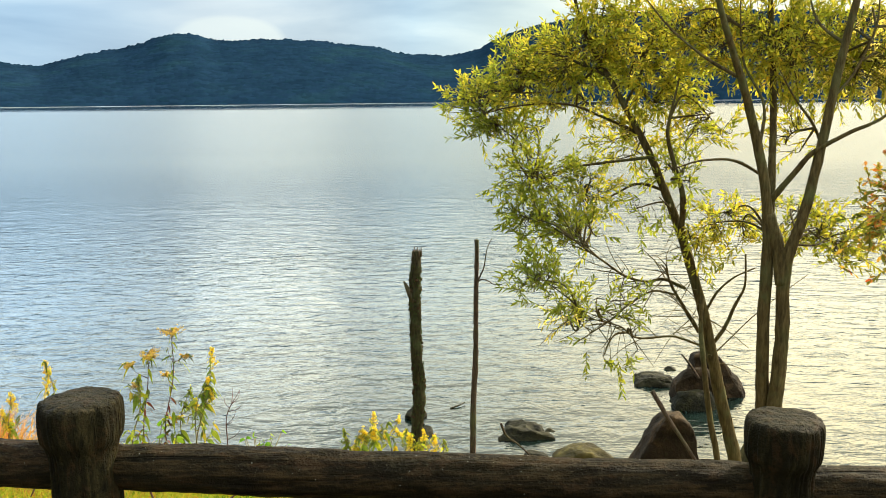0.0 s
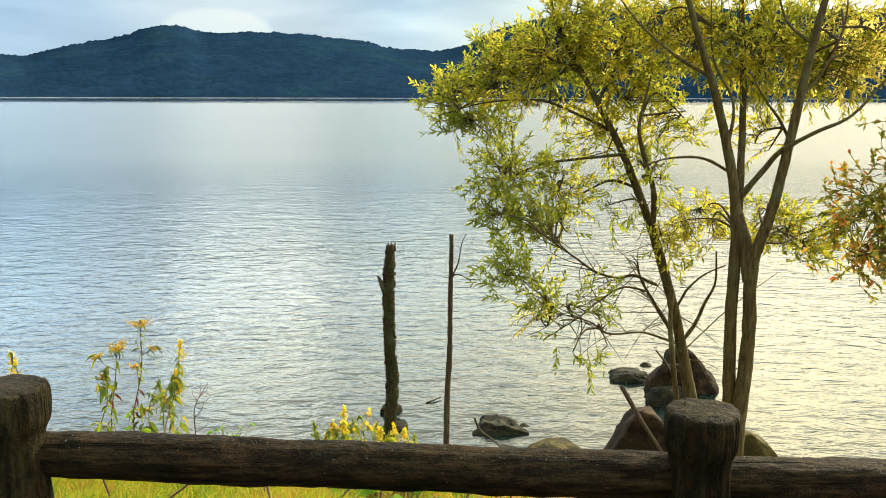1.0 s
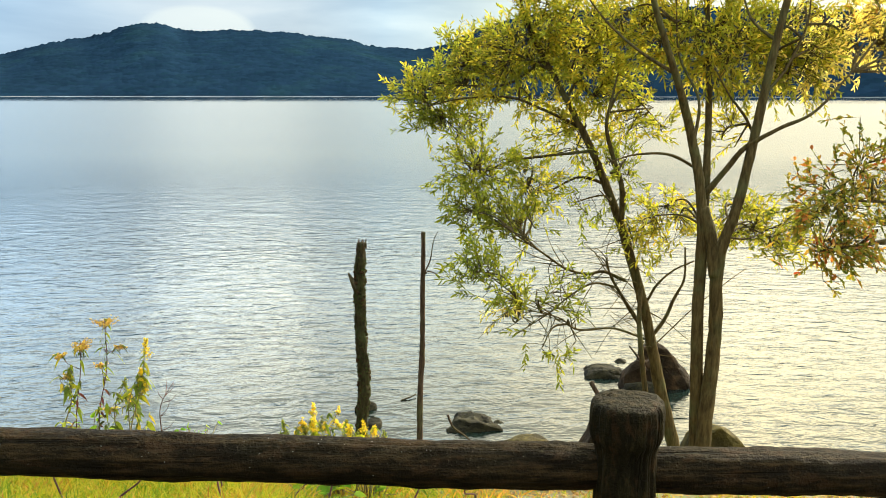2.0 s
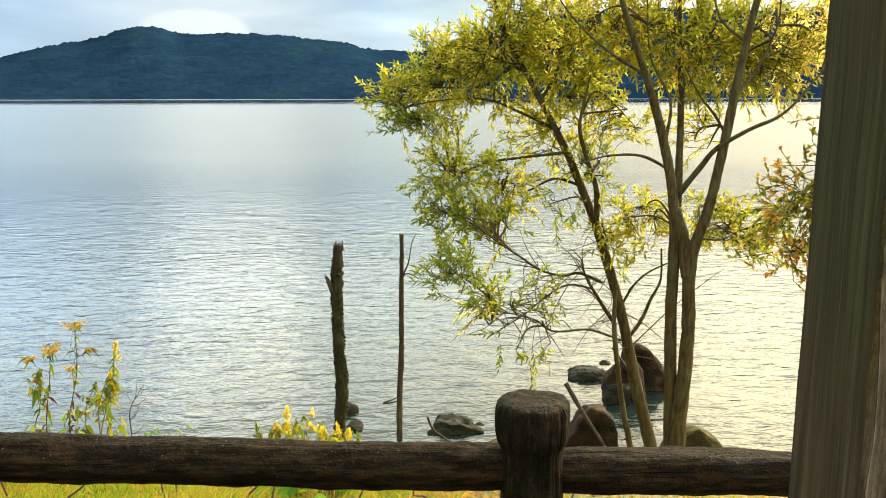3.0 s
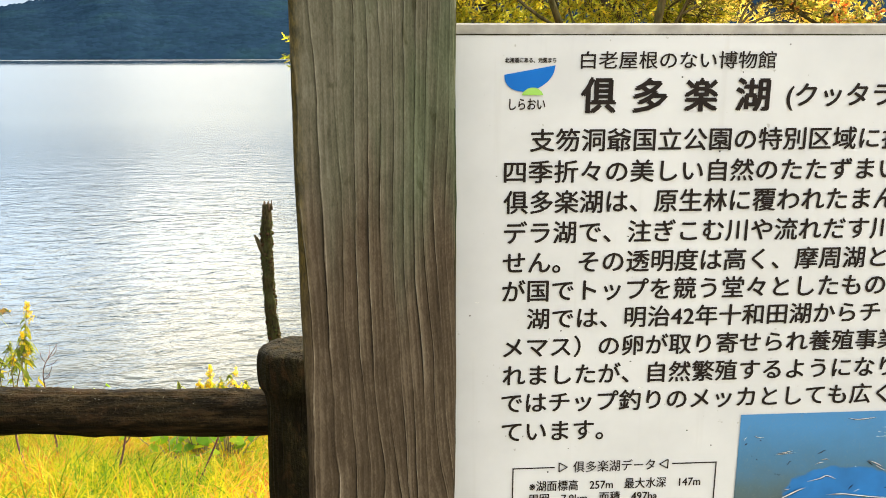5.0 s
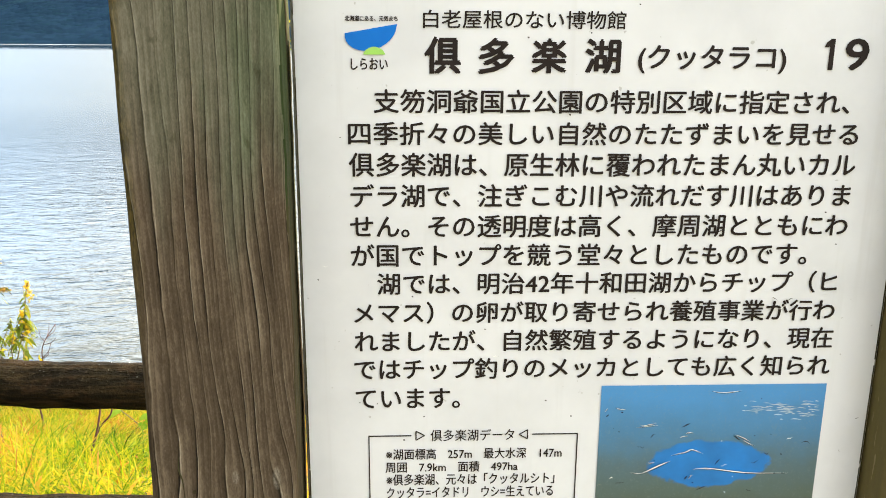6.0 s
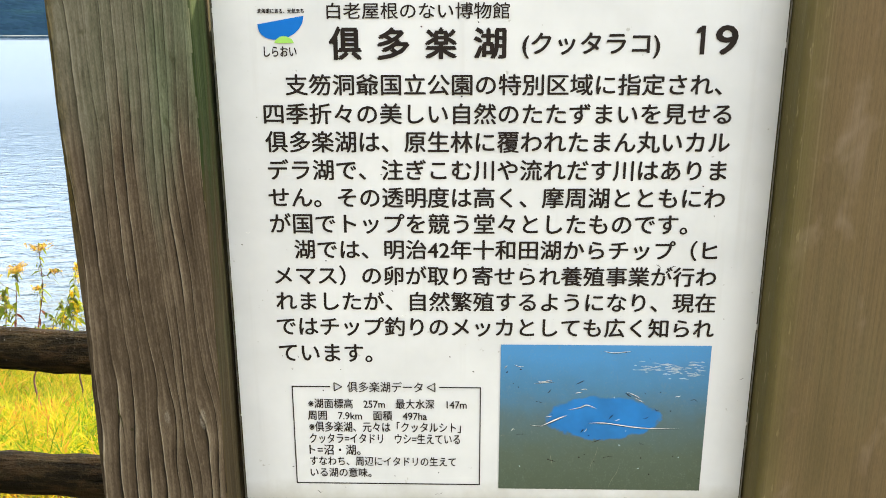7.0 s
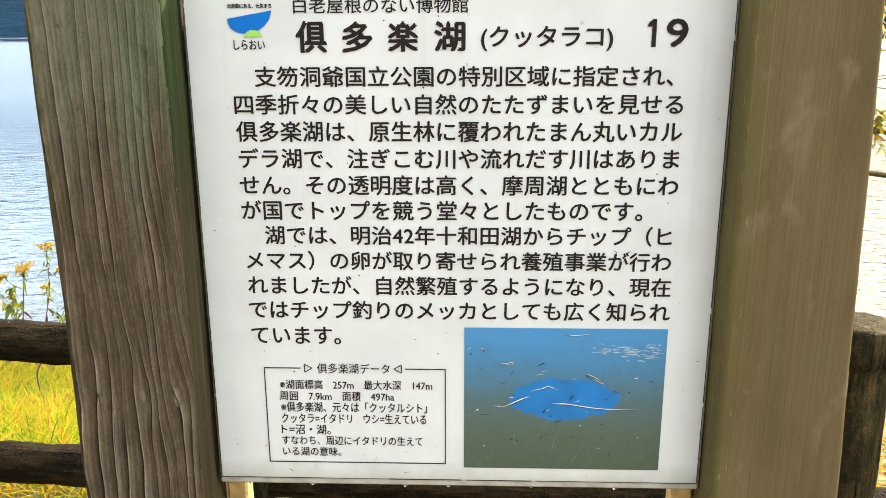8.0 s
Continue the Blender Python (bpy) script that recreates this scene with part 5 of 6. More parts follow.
def foliage(centres, stems, rng, twigs, per_twig, spread, twig_len, hang):
    """Twigs that fan out from the end of a side branch, leaves set along them."""
    branches, twig_lines, base, way = [], [], [], []
    allp = np.array([p for s in stems for p in s])
    for c in centres:
        c = np.array(c[:3])
        below = allp[allp[:, 2] < c[2] + 0.15] if (allp[:, 2] < c[2] + 0.15).any() else allp
        near = below[np.argmin(np.linalg.norm(below - c, axis=1))]
        mid = (near + c) / 2 + rng.normal(size=3) * 0.06 + np.array([0, 0, 0.08])
        branches.append(spline([near, mid, c], 5))
        outward = unit(c - near) if np.linalg.norm(c - near) > 0.15 else unit(rng.normal(size=3))
        for _ in range(twigs):
            start = c + rng.normal(size=3) * spread * np.array([0.8, 0.8, 0.75])
            d = unit(outward * 0.75 + rng.normal(size=3) * 0.6 + np.array([0, 0, 0.2]))
            ln = twig_len * rng.uniform(0.6, 1.3)
            s = np.linspace(0, 1, 5)[:, None]
            line = start + d * ln * s + np.array([0, 0, -hang]) * ln * s ** 2
            twig_lines.append(np.vstack([c + (start - c) * 0.3, line]))
            t = rng.uniform(0.05, 1.0, per_twig)
            idx = np.clip((t * 4).astype(int), 0, 3)
            fr = t * 4 - idx
            base.append(line[idx] * (1 - fr[:, None]) + line[idx + 1] * fr[:, None])
            tangent = unit(line[idx + 1] - line[idx])
            way.append(unit(tangent * 0.95 + rng.normal(size=(per_twig, 3)) * 0.42 + np.array([0, 0, 0.12])))
    return branches, twig_lines, np.vstack(base), np.vstack(way)


# Masses of foliage: centre x, y, z, half width, half height, how dense, 0 for green, 1 for golden, 2 for sunlit yellow
CROWN_TOP = [(0.29, 8.9, 1.44, 0.37, 0.25, 1, 1), (0.75, 8.8, 1.76, 0.40, 0.36, 1, 1), (1.22, 8.6, 1.90, 0.42, 0.36, 1, 1), (1.49, 8.5, 2.17, 0.36, 0.36, 1, 1), (1.86, 8.3, 1.99, 0.35, 0.46, 0.9, 1), (2.05, 8.1, 1.60, 0.34, 0.23, 1, 1), (2.27, 7.8, 2.11, 0.44, 0.33, 0.7, 1), (2.72, 7.6, 2.09, 0.48, 0.37, 1, 1), (3.21, 7.5, 1.93, 0.47, 0.42, 0.9, 1), (3.67, 7.5, 1.92, 0.37, 0.47, 0.7, 1), (1.66, 8.3, 2.96, 0.70, 0.35, 0.7, 1), (2.56, 7.7, 2.95, 0.70, 0.38, 0.7, 1), (3.40, 7.5, 2.81, 0.52, 0.37, 0.5, 1)]
CROWN_MID = [(0.59, 8.8, 1.20, 0.49, 0.18, 0.8, 0), (1.27, 8.5, 1.44, 0.42, 0.15, 0.5, 1), (2.37, 8.0, 1.26, 0.39, 0.28, 0.45, 1), (3.10, 7.5, 1.22, 0.31, 0.31, 0.3, 1), (1.77, 8.3, 1.09, 0.29, 0.29, 0.7, 1), (1.95, 8.0, 0.43, 0.22, 0.22, 0.25, 0), (2.19, 7.9, 0.77, 0.22, 0.19, 0.6, 0), (2.68, 7.8, 0.28, 0.38, 0.27, 0.6, 1), (3.36, 7.7, 0.29, 0.32, 0.30, 0.75, 1), (3.71, 7.5, 0.15, 0.31, 0.21, 0.7, 1), (2.41, 7.8, 0.11, 0.22, 0.27, 0.25, 1)]
CROWN_LEFT = [(0.85, 8.3, 0.75, 0.41, 0.26, 0.9, 0), (1.34, 8.1, 0.59, 0.20, 0.28, 0.9, 1), (0.82, 8.0, 0.33, 0.33, 0.25, 0.8, 0), (1.19, 7.8, 0.24, 0.27, 0.22, 0.8, 0), (0.81, 7.4, -0.18, 0.26, 0.23, 0.8, 0), (1.08, 7.4, -0.43, 0.18, 0.13, 0.7, 0), (1.48, 7.5, -0.46, 0.37, 0.16, 0.35, 0), (1.52, 7.4, -0.85, 0.31, 0.21, 0.14, 0), (1.06, 7.4, -0.58, 0.03, 0.12, 1, 2)]
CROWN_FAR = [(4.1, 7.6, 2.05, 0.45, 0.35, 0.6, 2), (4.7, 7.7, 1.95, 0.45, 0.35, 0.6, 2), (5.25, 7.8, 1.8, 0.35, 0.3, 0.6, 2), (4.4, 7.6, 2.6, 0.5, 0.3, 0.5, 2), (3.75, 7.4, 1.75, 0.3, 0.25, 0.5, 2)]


def sprays(masses, stems, rng, per_area):
    """Side branches into each mass of foliage, twigs on them, and leaves set alternately along the twigs."""
    branches, twigs, base, way = [], [], [], []
    allp = np.array([p for s in stems for p in s])
    for cx, cy, cz, rx, rz, dense, _ in masses:
        c, r = np.array([cx, cy, cz]), np.array([rx, 0.32, rz])
        below = allp[allp[:, 2] < cz + 0.1]
        near = below[np.argmin(np.linalg.norm((below - c) * np.array([1, 0.6, 1]), axis=1))]
        own = []
        for _ in range(3 if dense > 0.5 else 2):
            q = rng.normal(size=3)
            end = c + q / np.linalg.norm(q) * r * rng.uniform(0.3, 0.8)
            mid = (near + end) / 2 + rng.normal(size=3) * 0.07 + np.array([0, 0, 0.06])
            own.append(spline([near, mid, end], 6))
        branches += own
        ownp = np.array([p for b in own for p in b[2:]])
        count = max(5, int(math.pi * rx * rz * per_area * dense))
        for _ in range(count):
            q = rng.normal(size=3)
            q *= min(1.0, 1.7 / np.linalg.norm(q))
            start = c + q * r * 0.55
            root = ownp[np.argmin(np.linalg.norm(ownp - start, axis=1))]
            d = unit(unit(start - near) * 0.7 + rng.normal(size=3) * np.array([0.6, 0.6, 0.55]) + np.array([0, 0, 0.22]))
            ln = rng.uniform(0.14, 0.34)
            t = np.linspace(0, 1, 6)[:, None]
            line = start + d * ln * t + np.array([0, 0, -0.12]) * ln * t ** 2
            twigs.append(np.vstack([root, (root + start) / 2 + rng.normal(size=3) * 0.02, line]))
            k = int(ln / 0.0165)
            at = (np.arange(k) + rng.uniform(0, 0.7, k)) / k * 4.99
            i = at.astype(int)
            f = (at - i)[:, None]
            base.append(line[i] * (1 - f) + line[i + 1] * f)
            tangent = unit(line[i + 1] - line[i])
            a = np.arange(k) * 2.4 + rng.uniform(0, 6.28)
            u = unit(np.cross(tangent, rng.normal(size=3)))
            v = np.cross(tangent, u)
            out = u * np.cos(a)[:, None] + v * np.sin(a)[:, None]
            way.append(unit(tangent * 0.8 + out * rng.uniform(0.4, 0.9, k)[:, None] + rng.normal(size=(k, 3)) * 0.12))
    return branches, twigs, np.vstack(base), np.vstack(way)


def build_willow():
    tree = thing("willow_tree", (2.9, 7.5, -2.3), "several-stemmed willow with narrow yellow-green autumn leaves on the shore", "tree")
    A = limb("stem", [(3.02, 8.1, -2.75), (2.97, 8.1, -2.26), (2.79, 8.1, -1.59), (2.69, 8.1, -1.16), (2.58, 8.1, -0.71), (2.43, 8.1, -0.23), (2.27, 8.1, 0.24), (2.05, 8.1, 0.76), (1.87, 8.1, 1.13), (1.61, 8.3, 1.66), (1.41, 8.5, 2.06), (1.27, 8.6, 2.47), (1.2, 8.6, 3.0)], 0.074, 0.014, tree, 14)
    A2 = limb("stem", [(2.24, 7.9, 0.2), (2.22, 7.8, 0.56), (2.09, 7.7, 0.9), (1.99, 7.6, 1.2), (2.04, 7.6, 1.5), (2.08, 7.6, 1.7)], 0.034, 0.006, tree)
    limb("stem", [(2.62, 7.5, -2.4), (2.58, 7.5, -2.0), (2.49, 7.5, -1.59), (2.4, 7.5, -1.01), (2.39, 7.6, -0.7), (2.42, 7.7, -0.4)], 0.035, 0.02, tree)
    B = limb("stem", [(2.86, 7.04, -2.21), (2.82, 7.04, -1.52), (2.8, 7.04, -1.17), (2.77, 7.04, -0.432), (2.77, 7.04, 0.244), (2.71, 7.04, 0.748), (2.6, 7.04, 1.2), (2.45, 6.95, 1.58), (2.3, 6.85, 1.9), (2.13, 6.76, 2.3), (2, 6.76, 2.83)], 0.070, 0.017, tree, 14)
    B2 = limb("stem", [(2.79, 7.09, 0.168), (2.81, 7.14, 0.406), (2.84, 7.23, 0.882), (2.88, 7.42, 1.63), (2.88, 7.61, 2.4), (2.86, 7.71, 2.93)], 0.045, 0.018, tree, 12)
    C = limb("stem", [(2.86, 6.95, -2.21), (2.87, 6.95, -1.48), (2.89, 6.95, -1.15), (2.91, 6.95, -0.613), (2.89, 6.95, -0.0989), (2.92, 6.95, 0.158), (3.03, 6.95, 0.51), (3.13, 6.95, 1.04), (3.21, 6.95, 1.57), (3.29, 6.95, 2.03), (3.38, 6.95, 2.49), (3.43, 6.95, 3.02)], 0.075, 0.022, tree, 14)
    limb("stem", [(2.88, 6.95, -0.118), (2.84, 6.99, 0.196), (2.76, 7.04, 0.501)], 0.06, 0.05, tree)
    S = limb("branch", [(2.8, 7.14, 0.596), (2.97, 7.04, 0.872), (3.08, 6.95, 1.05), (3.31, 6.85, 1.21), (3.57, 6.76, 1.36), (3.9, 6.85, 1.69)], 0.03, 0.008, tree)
    # low bare boughs
    low = [[(2.37, 8.10, -0.42), (2.11, 7.98, -0.29), (1.91, 7.87, -0.29), (1.66, 7.75, -0.20), (1.43, 7.63, -0.03), (1.25, 7.52, 0.10), (1.09, 7.40, 0.23)], [(2.52, 8.05, -0.87), (2.38, 8.01, -0.66), (2.25, 7.97, -0.46), (2.16, 7.94, -0.30), (2.11, 7.90, -0.13)],
           [(2.24, 7.95, -0.45), (1.97, 7.84, -0.38), (1.72, 7.73, -0.48), (1.53, 7.62, -0.60), (1.35, 7.51, -0.68), (1.15, 7.40, -0.77)], [(2.60, 8.10, -1.05), (2.38, 7.98, -0.94), (2.17, 7.87, -0.86), (1.82, 7.75, -0.84), (1.62, 7.63, -0.69), (1.41, 7.52, -0.60), (1.18, 7.40, -0.52)]]
    low += [[(2.67, 8.10, -1.03), (2.81, 8.15, -0.87), (2.93, 8.20, -0.63), (3.04, 8.25, -0.43), (3.05, 8.30, -0.10)], [(2.59, 8.10, -0.67), (2.72, 8.13, -0.46), (2.90, 8.17, -0.32), (3.12, 8.20, -0.23)],
            [(2.71, 8.10, -1.12), (2.93, 8.22, -0.97), (3.21, 8.35, -0.77), (3.61, 8.47, -0.51), (3.85, 8.60, -0.40)], [(2.61, 8.10, -0.74), (2.86, 8.20, -0.90), (3.14, 8.30, -1.13)]]
    for q, r in zip(low, (0.017, 0.022, 0.012, 0.014, 0.024, 0.016, 0.008, 0.007)):
        limb("branch", q, r, r * 0.4, tree, 8, 0.25)
    side = [[(1.8, 8.15, 1.2), (1.48, 8.3, 1.35), (1.14, 8.4, 1.47), (0.58, 8.6, 1.44), (0.11, 8.8, 1.3)]]
    side += [[(1.5, 8.4, 1.85), (1.16, 8.5, 1.61), (0.77, 8.7, 1.59), (0.35, 8.8, 1.62)], [(1.96, 8.05, 0.94), (1.45, 8.1, 0.88), (1.13, 8.2, 0.82), (0.74, 8.3, 0.64)], [(2.84, 7.4, 0.8), (2.49, 7.2, 0.96), (2.13, 7.0, 0.98), (1.86, 6.9, 0.92)], [(3.3, 7.3, 1.1), (3.15, 7.2, 1.3), (2.95, 7.1, 1.5), (2.8, 7.1, 1.75)]]
    stems = [A, A2, B, B2, C, S] + [spline(q, 7) for q in low[:4]]
    # boughs up in the crown
    side += [[(2.64, 7.04, 1.08), (2.72, 7.2, 1.45), (2.55, 7.3, 1.85), (2.5, 7.3, 2.35)], [(2.4, 6.93, 1.68), (2.15, 7.1, 1.86), (1.9, 7.3, 2.12), (1.72, 7.5, 2.4)], [(3.2, 6.95, 1.5), (3.42, 7.05, 1.72), (3.6, 7.1, 2.1), (3.66, 7.2, 2.5)],
             [(3.27, 6.95, 1.95), (3.1, 7.1, 2.15), (3.02, 7.2, 2.5)], [(2.87, 7.4, 1.5), (3.02, 7.4, 1.75), (3.1, 7.5, 2.1)], [(1.72, 8.25, 1.45), (1.9, 8.3, 1.8), (1.96, 8.3, 2.2)], [(1.55, 8.35, 1.75), (1.2, 8.5, 1.92), (0.92, 8.6, 2.02)], [(2.12, 8.1, 0.6), (1.86, 8.2, 0.66), (1.55, 8.2, 0.52), (1.3, 8.2, 0.55)]]
    for s in side:
        stems.append(limb("branch", s, 0.017, 0.005, tree, 8, 0.2))
    rng = np.random.default_rng(11)
    bm = bmesh.new()
    for k in range(110):
        line = spline(low[k % 4], 7) if k % 5 else A[18:46]
        p = np.array(line[rng.integers(2, len(line))])
        d = unit(np.array([-0.55, -0.1, 0.15]) + rng.normal(size=3) * np.array([0.6, 0.5, 0.6]))
        ln = rng.uniform(0.2, 0.6)
        q = spline([p, p + d * ln * 0.5 + rng.normal(size=3) * 0.03, p + d * ln + np.array([0, 0, -0.05])], 4)
        tube(bm, q, np.linspace(0.0055, 0.002, len(q)), 4, cap=False)
    tagged(part("twig", bm, M_BARK, tree, "fine bare twigs low on the stems"), kind="stuff")
    masses = CROWN_TOP + CROWN_MID + CROWN_LEFT + CROWN_FAR
    for gold, mat, per_area, size, label in ((1, M_WILLOW, 345.0, 1.2, "narrow golden-green willow leaves"), (0, M_WILLOW_GREEN, 330.0, 1.25, "narrow olive-green willow leaves"), (2, M_WILLOW_SUN_YELLOW, 330.0, 1.1, "bright yellow willow leaves, full sun put into their colour")):
        branches, lines, base, way = sprays([q for q in masses if q[6] == gold], stems, rng, per_area)
        bm = bmesh.new()
        for b in branches:
            tube(bm, b, np.linspace(0.013, 0.005, len(b)), 6)
        for ln in lines:
            tube(bm, ln, np.linspace(0.0034, 0.0014, len(ln)), 3, cap=False)
        tagged(part("twig", bm, M_BARK, tree), kind="stuff")
        n = len(base)
        part("crown", leaf_mesh("crown", base, way, rng.uniform(0.042, 0.076, n) * size, rng.uniform(0.0115, 0.0185, n) * size, WILLOW_SHAPE, 0.10, 7 + gold), mat, tree, label, smooth=False)


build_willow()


def build_oak():
    tree = thing("oak_tree", (6.3, 7.9, -2.0), "small oak turning rusty red, its low branches over the water", "tree")
    trunk = limb("trunk", [(6.3, 7.9, -2.4), (6.25, 7.9, -1.2), (6.3, 7.85, 0.0), (6.2, 7.8, 1.2), (6.1, 7.8, 2.4), (6.1, 7.8, 3.2)], 0.13, 0.04, tree, 14)
    lims = [[(6.25, 7.85, -0.4), (5.5, 7.4, 0.05), (4.7, 7.0, 0.22), (3.9, 6.6, 0.22), (3.5, 6.5, 0.2)], [(6.28, 7.85, -0.1), (5.4, 7.4, 0.5), (4.6, 7.0, 0.55), (3.8, 6.6, 0.62)], [(6.2, 7.8, 1.0), (5.4, 7.5, 1.5), (4.8, 7.4, 1.8), (4.4, 7.3, 2.0)], [(6.15, 7.8, 1.8), (5.6, 7.5, 2.2), (5.2, 7.4, 2.5)]]
    stems = [trunk] + [limb("branch", s, 0.035, 0.008, tree, 8) for s in lims]
    rng = np.random.default_rng(21)
    group = [(3.58, 6.5, 0.22), (3.78, 6.5, 0.20), (4.05, 6.6, 0.24), (3.64, 6.5, 0.70), (3.9, 6.6, 0.92), (3.52, 6.5, 0.52), (3.8, 6.6, 0.58), (4.2, 6.8, 0.7), (4.5, 7.0, 0.35), (4.9, 7.2, 0.6), (4.6, 7.3, 1.9), (5.0, 7.4, 2.2), (5.3, 7.4, 1.7), (4.4, 7.3, 2.2), (5.5, 7.5, 2.5), (4.9, 7.4, 2.7), (5.0, 7.2, 1.75), (4.6, 7.0, 1.0)]
    branches, lines, base, way = foliage(group, stems, rng, 30, 13, 0.16, 0.22, 0.1)
    bm = bmesh.new()
    for b in branches:
        tube(bm, b, np.linspace(0.012, 0.005, len(b)), 6)
    for ln in lines:
        tube(bm, ln, np.linspace(0.004, 0.0015, len(ln)), 3, cap=False)
    tagged(part("twig", bm, M_BARK, tree), kind="stuff")
    n = len(base)
    part("crown", leaf_mesh("crown", base, way, rng.uniform(0.04, 0.068, n), rng.uniform(0.022, 0.036, n), OAK_SHAPE, 0.2, 9), M_OAK, tree, "lobed rusty red and green oak leaves", smooth=False)


build_oak()


# ---- herbs on the bank ----
def herb(at, top, kind, seed):
    rng = np.random.default_rng(seed)
    at, top = np.array(at, float), np.array(top, float)
    names = {"goldenrod": "goldenrod with a yellow flower plume", "fading": "tall herb with a fading ochre flower head", "green": "tall herb with fresh yellow-green leaves", "dry": "bare dry reddish stalk"}
    ob = thing("wild_herb", tuple(at), names[kind] + " on the bank", "wild plant", "herbs along the bank")
    h = np.linalg.norm(top - at)
    bend = rng.normal(size=(2, 3)) * 0.035
    pp = spline([at, at * 0.62 + top * 0.38 + bend[0], at * 0.28 + top * 0.72 + bend[1], top], 7)
    bm = bmesh.new()
    tube(bm, pp, np.linspace(0.0065, 0.0025, len(pp)), 6)
    # side shoots, each bowing up from the stem
    shoots = []
    for k in range(0 if h < 0.5 else 7 if kind == "dry" else rng.integers(3, 6)):
        i = rng.integers(6, len(pp) - 3)
        a, reach = rng.uniform(0, 6.28), rng.uniform(0.05, 0.15) * (1.0 if kind != "goldenrod" else 0.7)
        e = pp[i] + np.array([math.cos(a) * reach, math.sin(a) * reach, rng.uniform(0.05, 0.17)])
        line = spline([pp[i], (pp[i] + e) / 2 + np.array([math.cos(a), math.sin(a), -0.4]) * 0.02, e], 4)
        tube(bm, line, np.linspace(0.0032, 0.0012, len(line)), 4)
        shoots.append(line)
    part("stem", bm, M_DRY if kind in ("dry", "fading") else M_STEM, ob)
    if kind == "dry":
        return
    spots = np.vstack([np.array(pp)[3:]] + [np.array(q)[1:] for q in shoots])
    n = int(h * 42) + 8 * len(shoots)
    i = rng.integers(0, len(spots), n)
    a = rng.uniform(0, 6.28, n)
    way = np.stack([np.cos(a), np.sin(a), rng.uniform(-0.6, 0.7, n)], 1)
    big = 1.5 if kind == "green" else 1.0
    size = rng.uniform(0.03, 0.075, n) * rng.choice([0.8, 1.0, 1.6], n, p=[0.4, 0.4, 0.2])
    part("leaves", leaf_mesh("leaves", spots[i], way, size, size * rng.uniform(0.20, 0.36, n) * big, BROAD_SHAPE, 0.9, seed), M_HERB, ob, smooth=False)
    if kind == "fading":
        k = rng.integers(1, int(len(pp) * 0.55), 18)
        a = rng.uniform(0, 6.28, 18)
        spot = np.array(pp)[k] + np.stack([np.cos(a), np.sin(a), 0 * a], 1) * rng.uniform(0.0, 0.02, 18)[:, None]
        tagged(part("dry_leaf", leaf_mesh("dry_leaf", spot, np.stack([np.cos(a), np.sin(a), -0.5 + 0 * a], 1), rng.uniform(0.03, 0.08, 18), 0.02, BROAD_SHAPE, 0.8, seed + 3), M_DRYLEAF, ob, "withered reddish-brown leaves", smooth=False), kind="stuff")
    # small branchlets with many florets: flat-topped when fading, a pointed nodding plume in goldenrod
    tips = [(np.array(pp[-1]), 1.0)] + [(np.array(q[-1]), 0.55) for q in shoots[:3]]
    if kind == "green":
        tips = tips[:1]
    base = []
    bm = bmesh.new()
    for tip, share in tips:
        for k in range(int((26 if kind == "fading" else 20) * share)):
            a = rng.uniform(0, 6.28)
            if kind == "fading":
                drop = rng.uniform(0.02, 0.10) * share
                start, reach, rise = tip - np.array([0, 0, drop]), rng.uniform(0.02, 0.12) * share, drop * 0.8 + rng.uniform(-0.02, 0.012)
            else:
                s = rng.uniform(0, 1)
                start, reach, rise = tip - np.array([0, 0, 0.19 * s * share]), (0.010 + 0.05 * s) * share, 0.035 * share
            end = start + np.array([math.cos(a) * reach, math.sin(a) * reach, rise])
            tube(bm, [start, (start + end) / 2 + np.array([0, 0, 0.006]), end], [0.0016, 0.0012, 0.0008], 3)
            t = rng.uniform(0.45 if kind == "fading" else 0.2, 1.05, 22)[:, None]
            base.append(start + (end - start) * t + rng.normal(size=(22, 3)) * 0.005)
    base = np.vstack(base)
    m = len(base)
    tagged(part("branchlet", bm, M_STEM, ob), kind="stuff")
    part("flower_head", leaf_mesh("flower_head", base, rng.normal(size=(m, 3)) + np.array([0, 0, 0.6]), rng.uniform(0.008, 0.014, m), 0.008, BROAD_SHAPE, 0.2, seed + 1), {"fading": M_OCHRE, "goldenrod": M_YELLOW, "green": M_HERB}[kind], ob, smooth=False)["kind"] = "stuff"


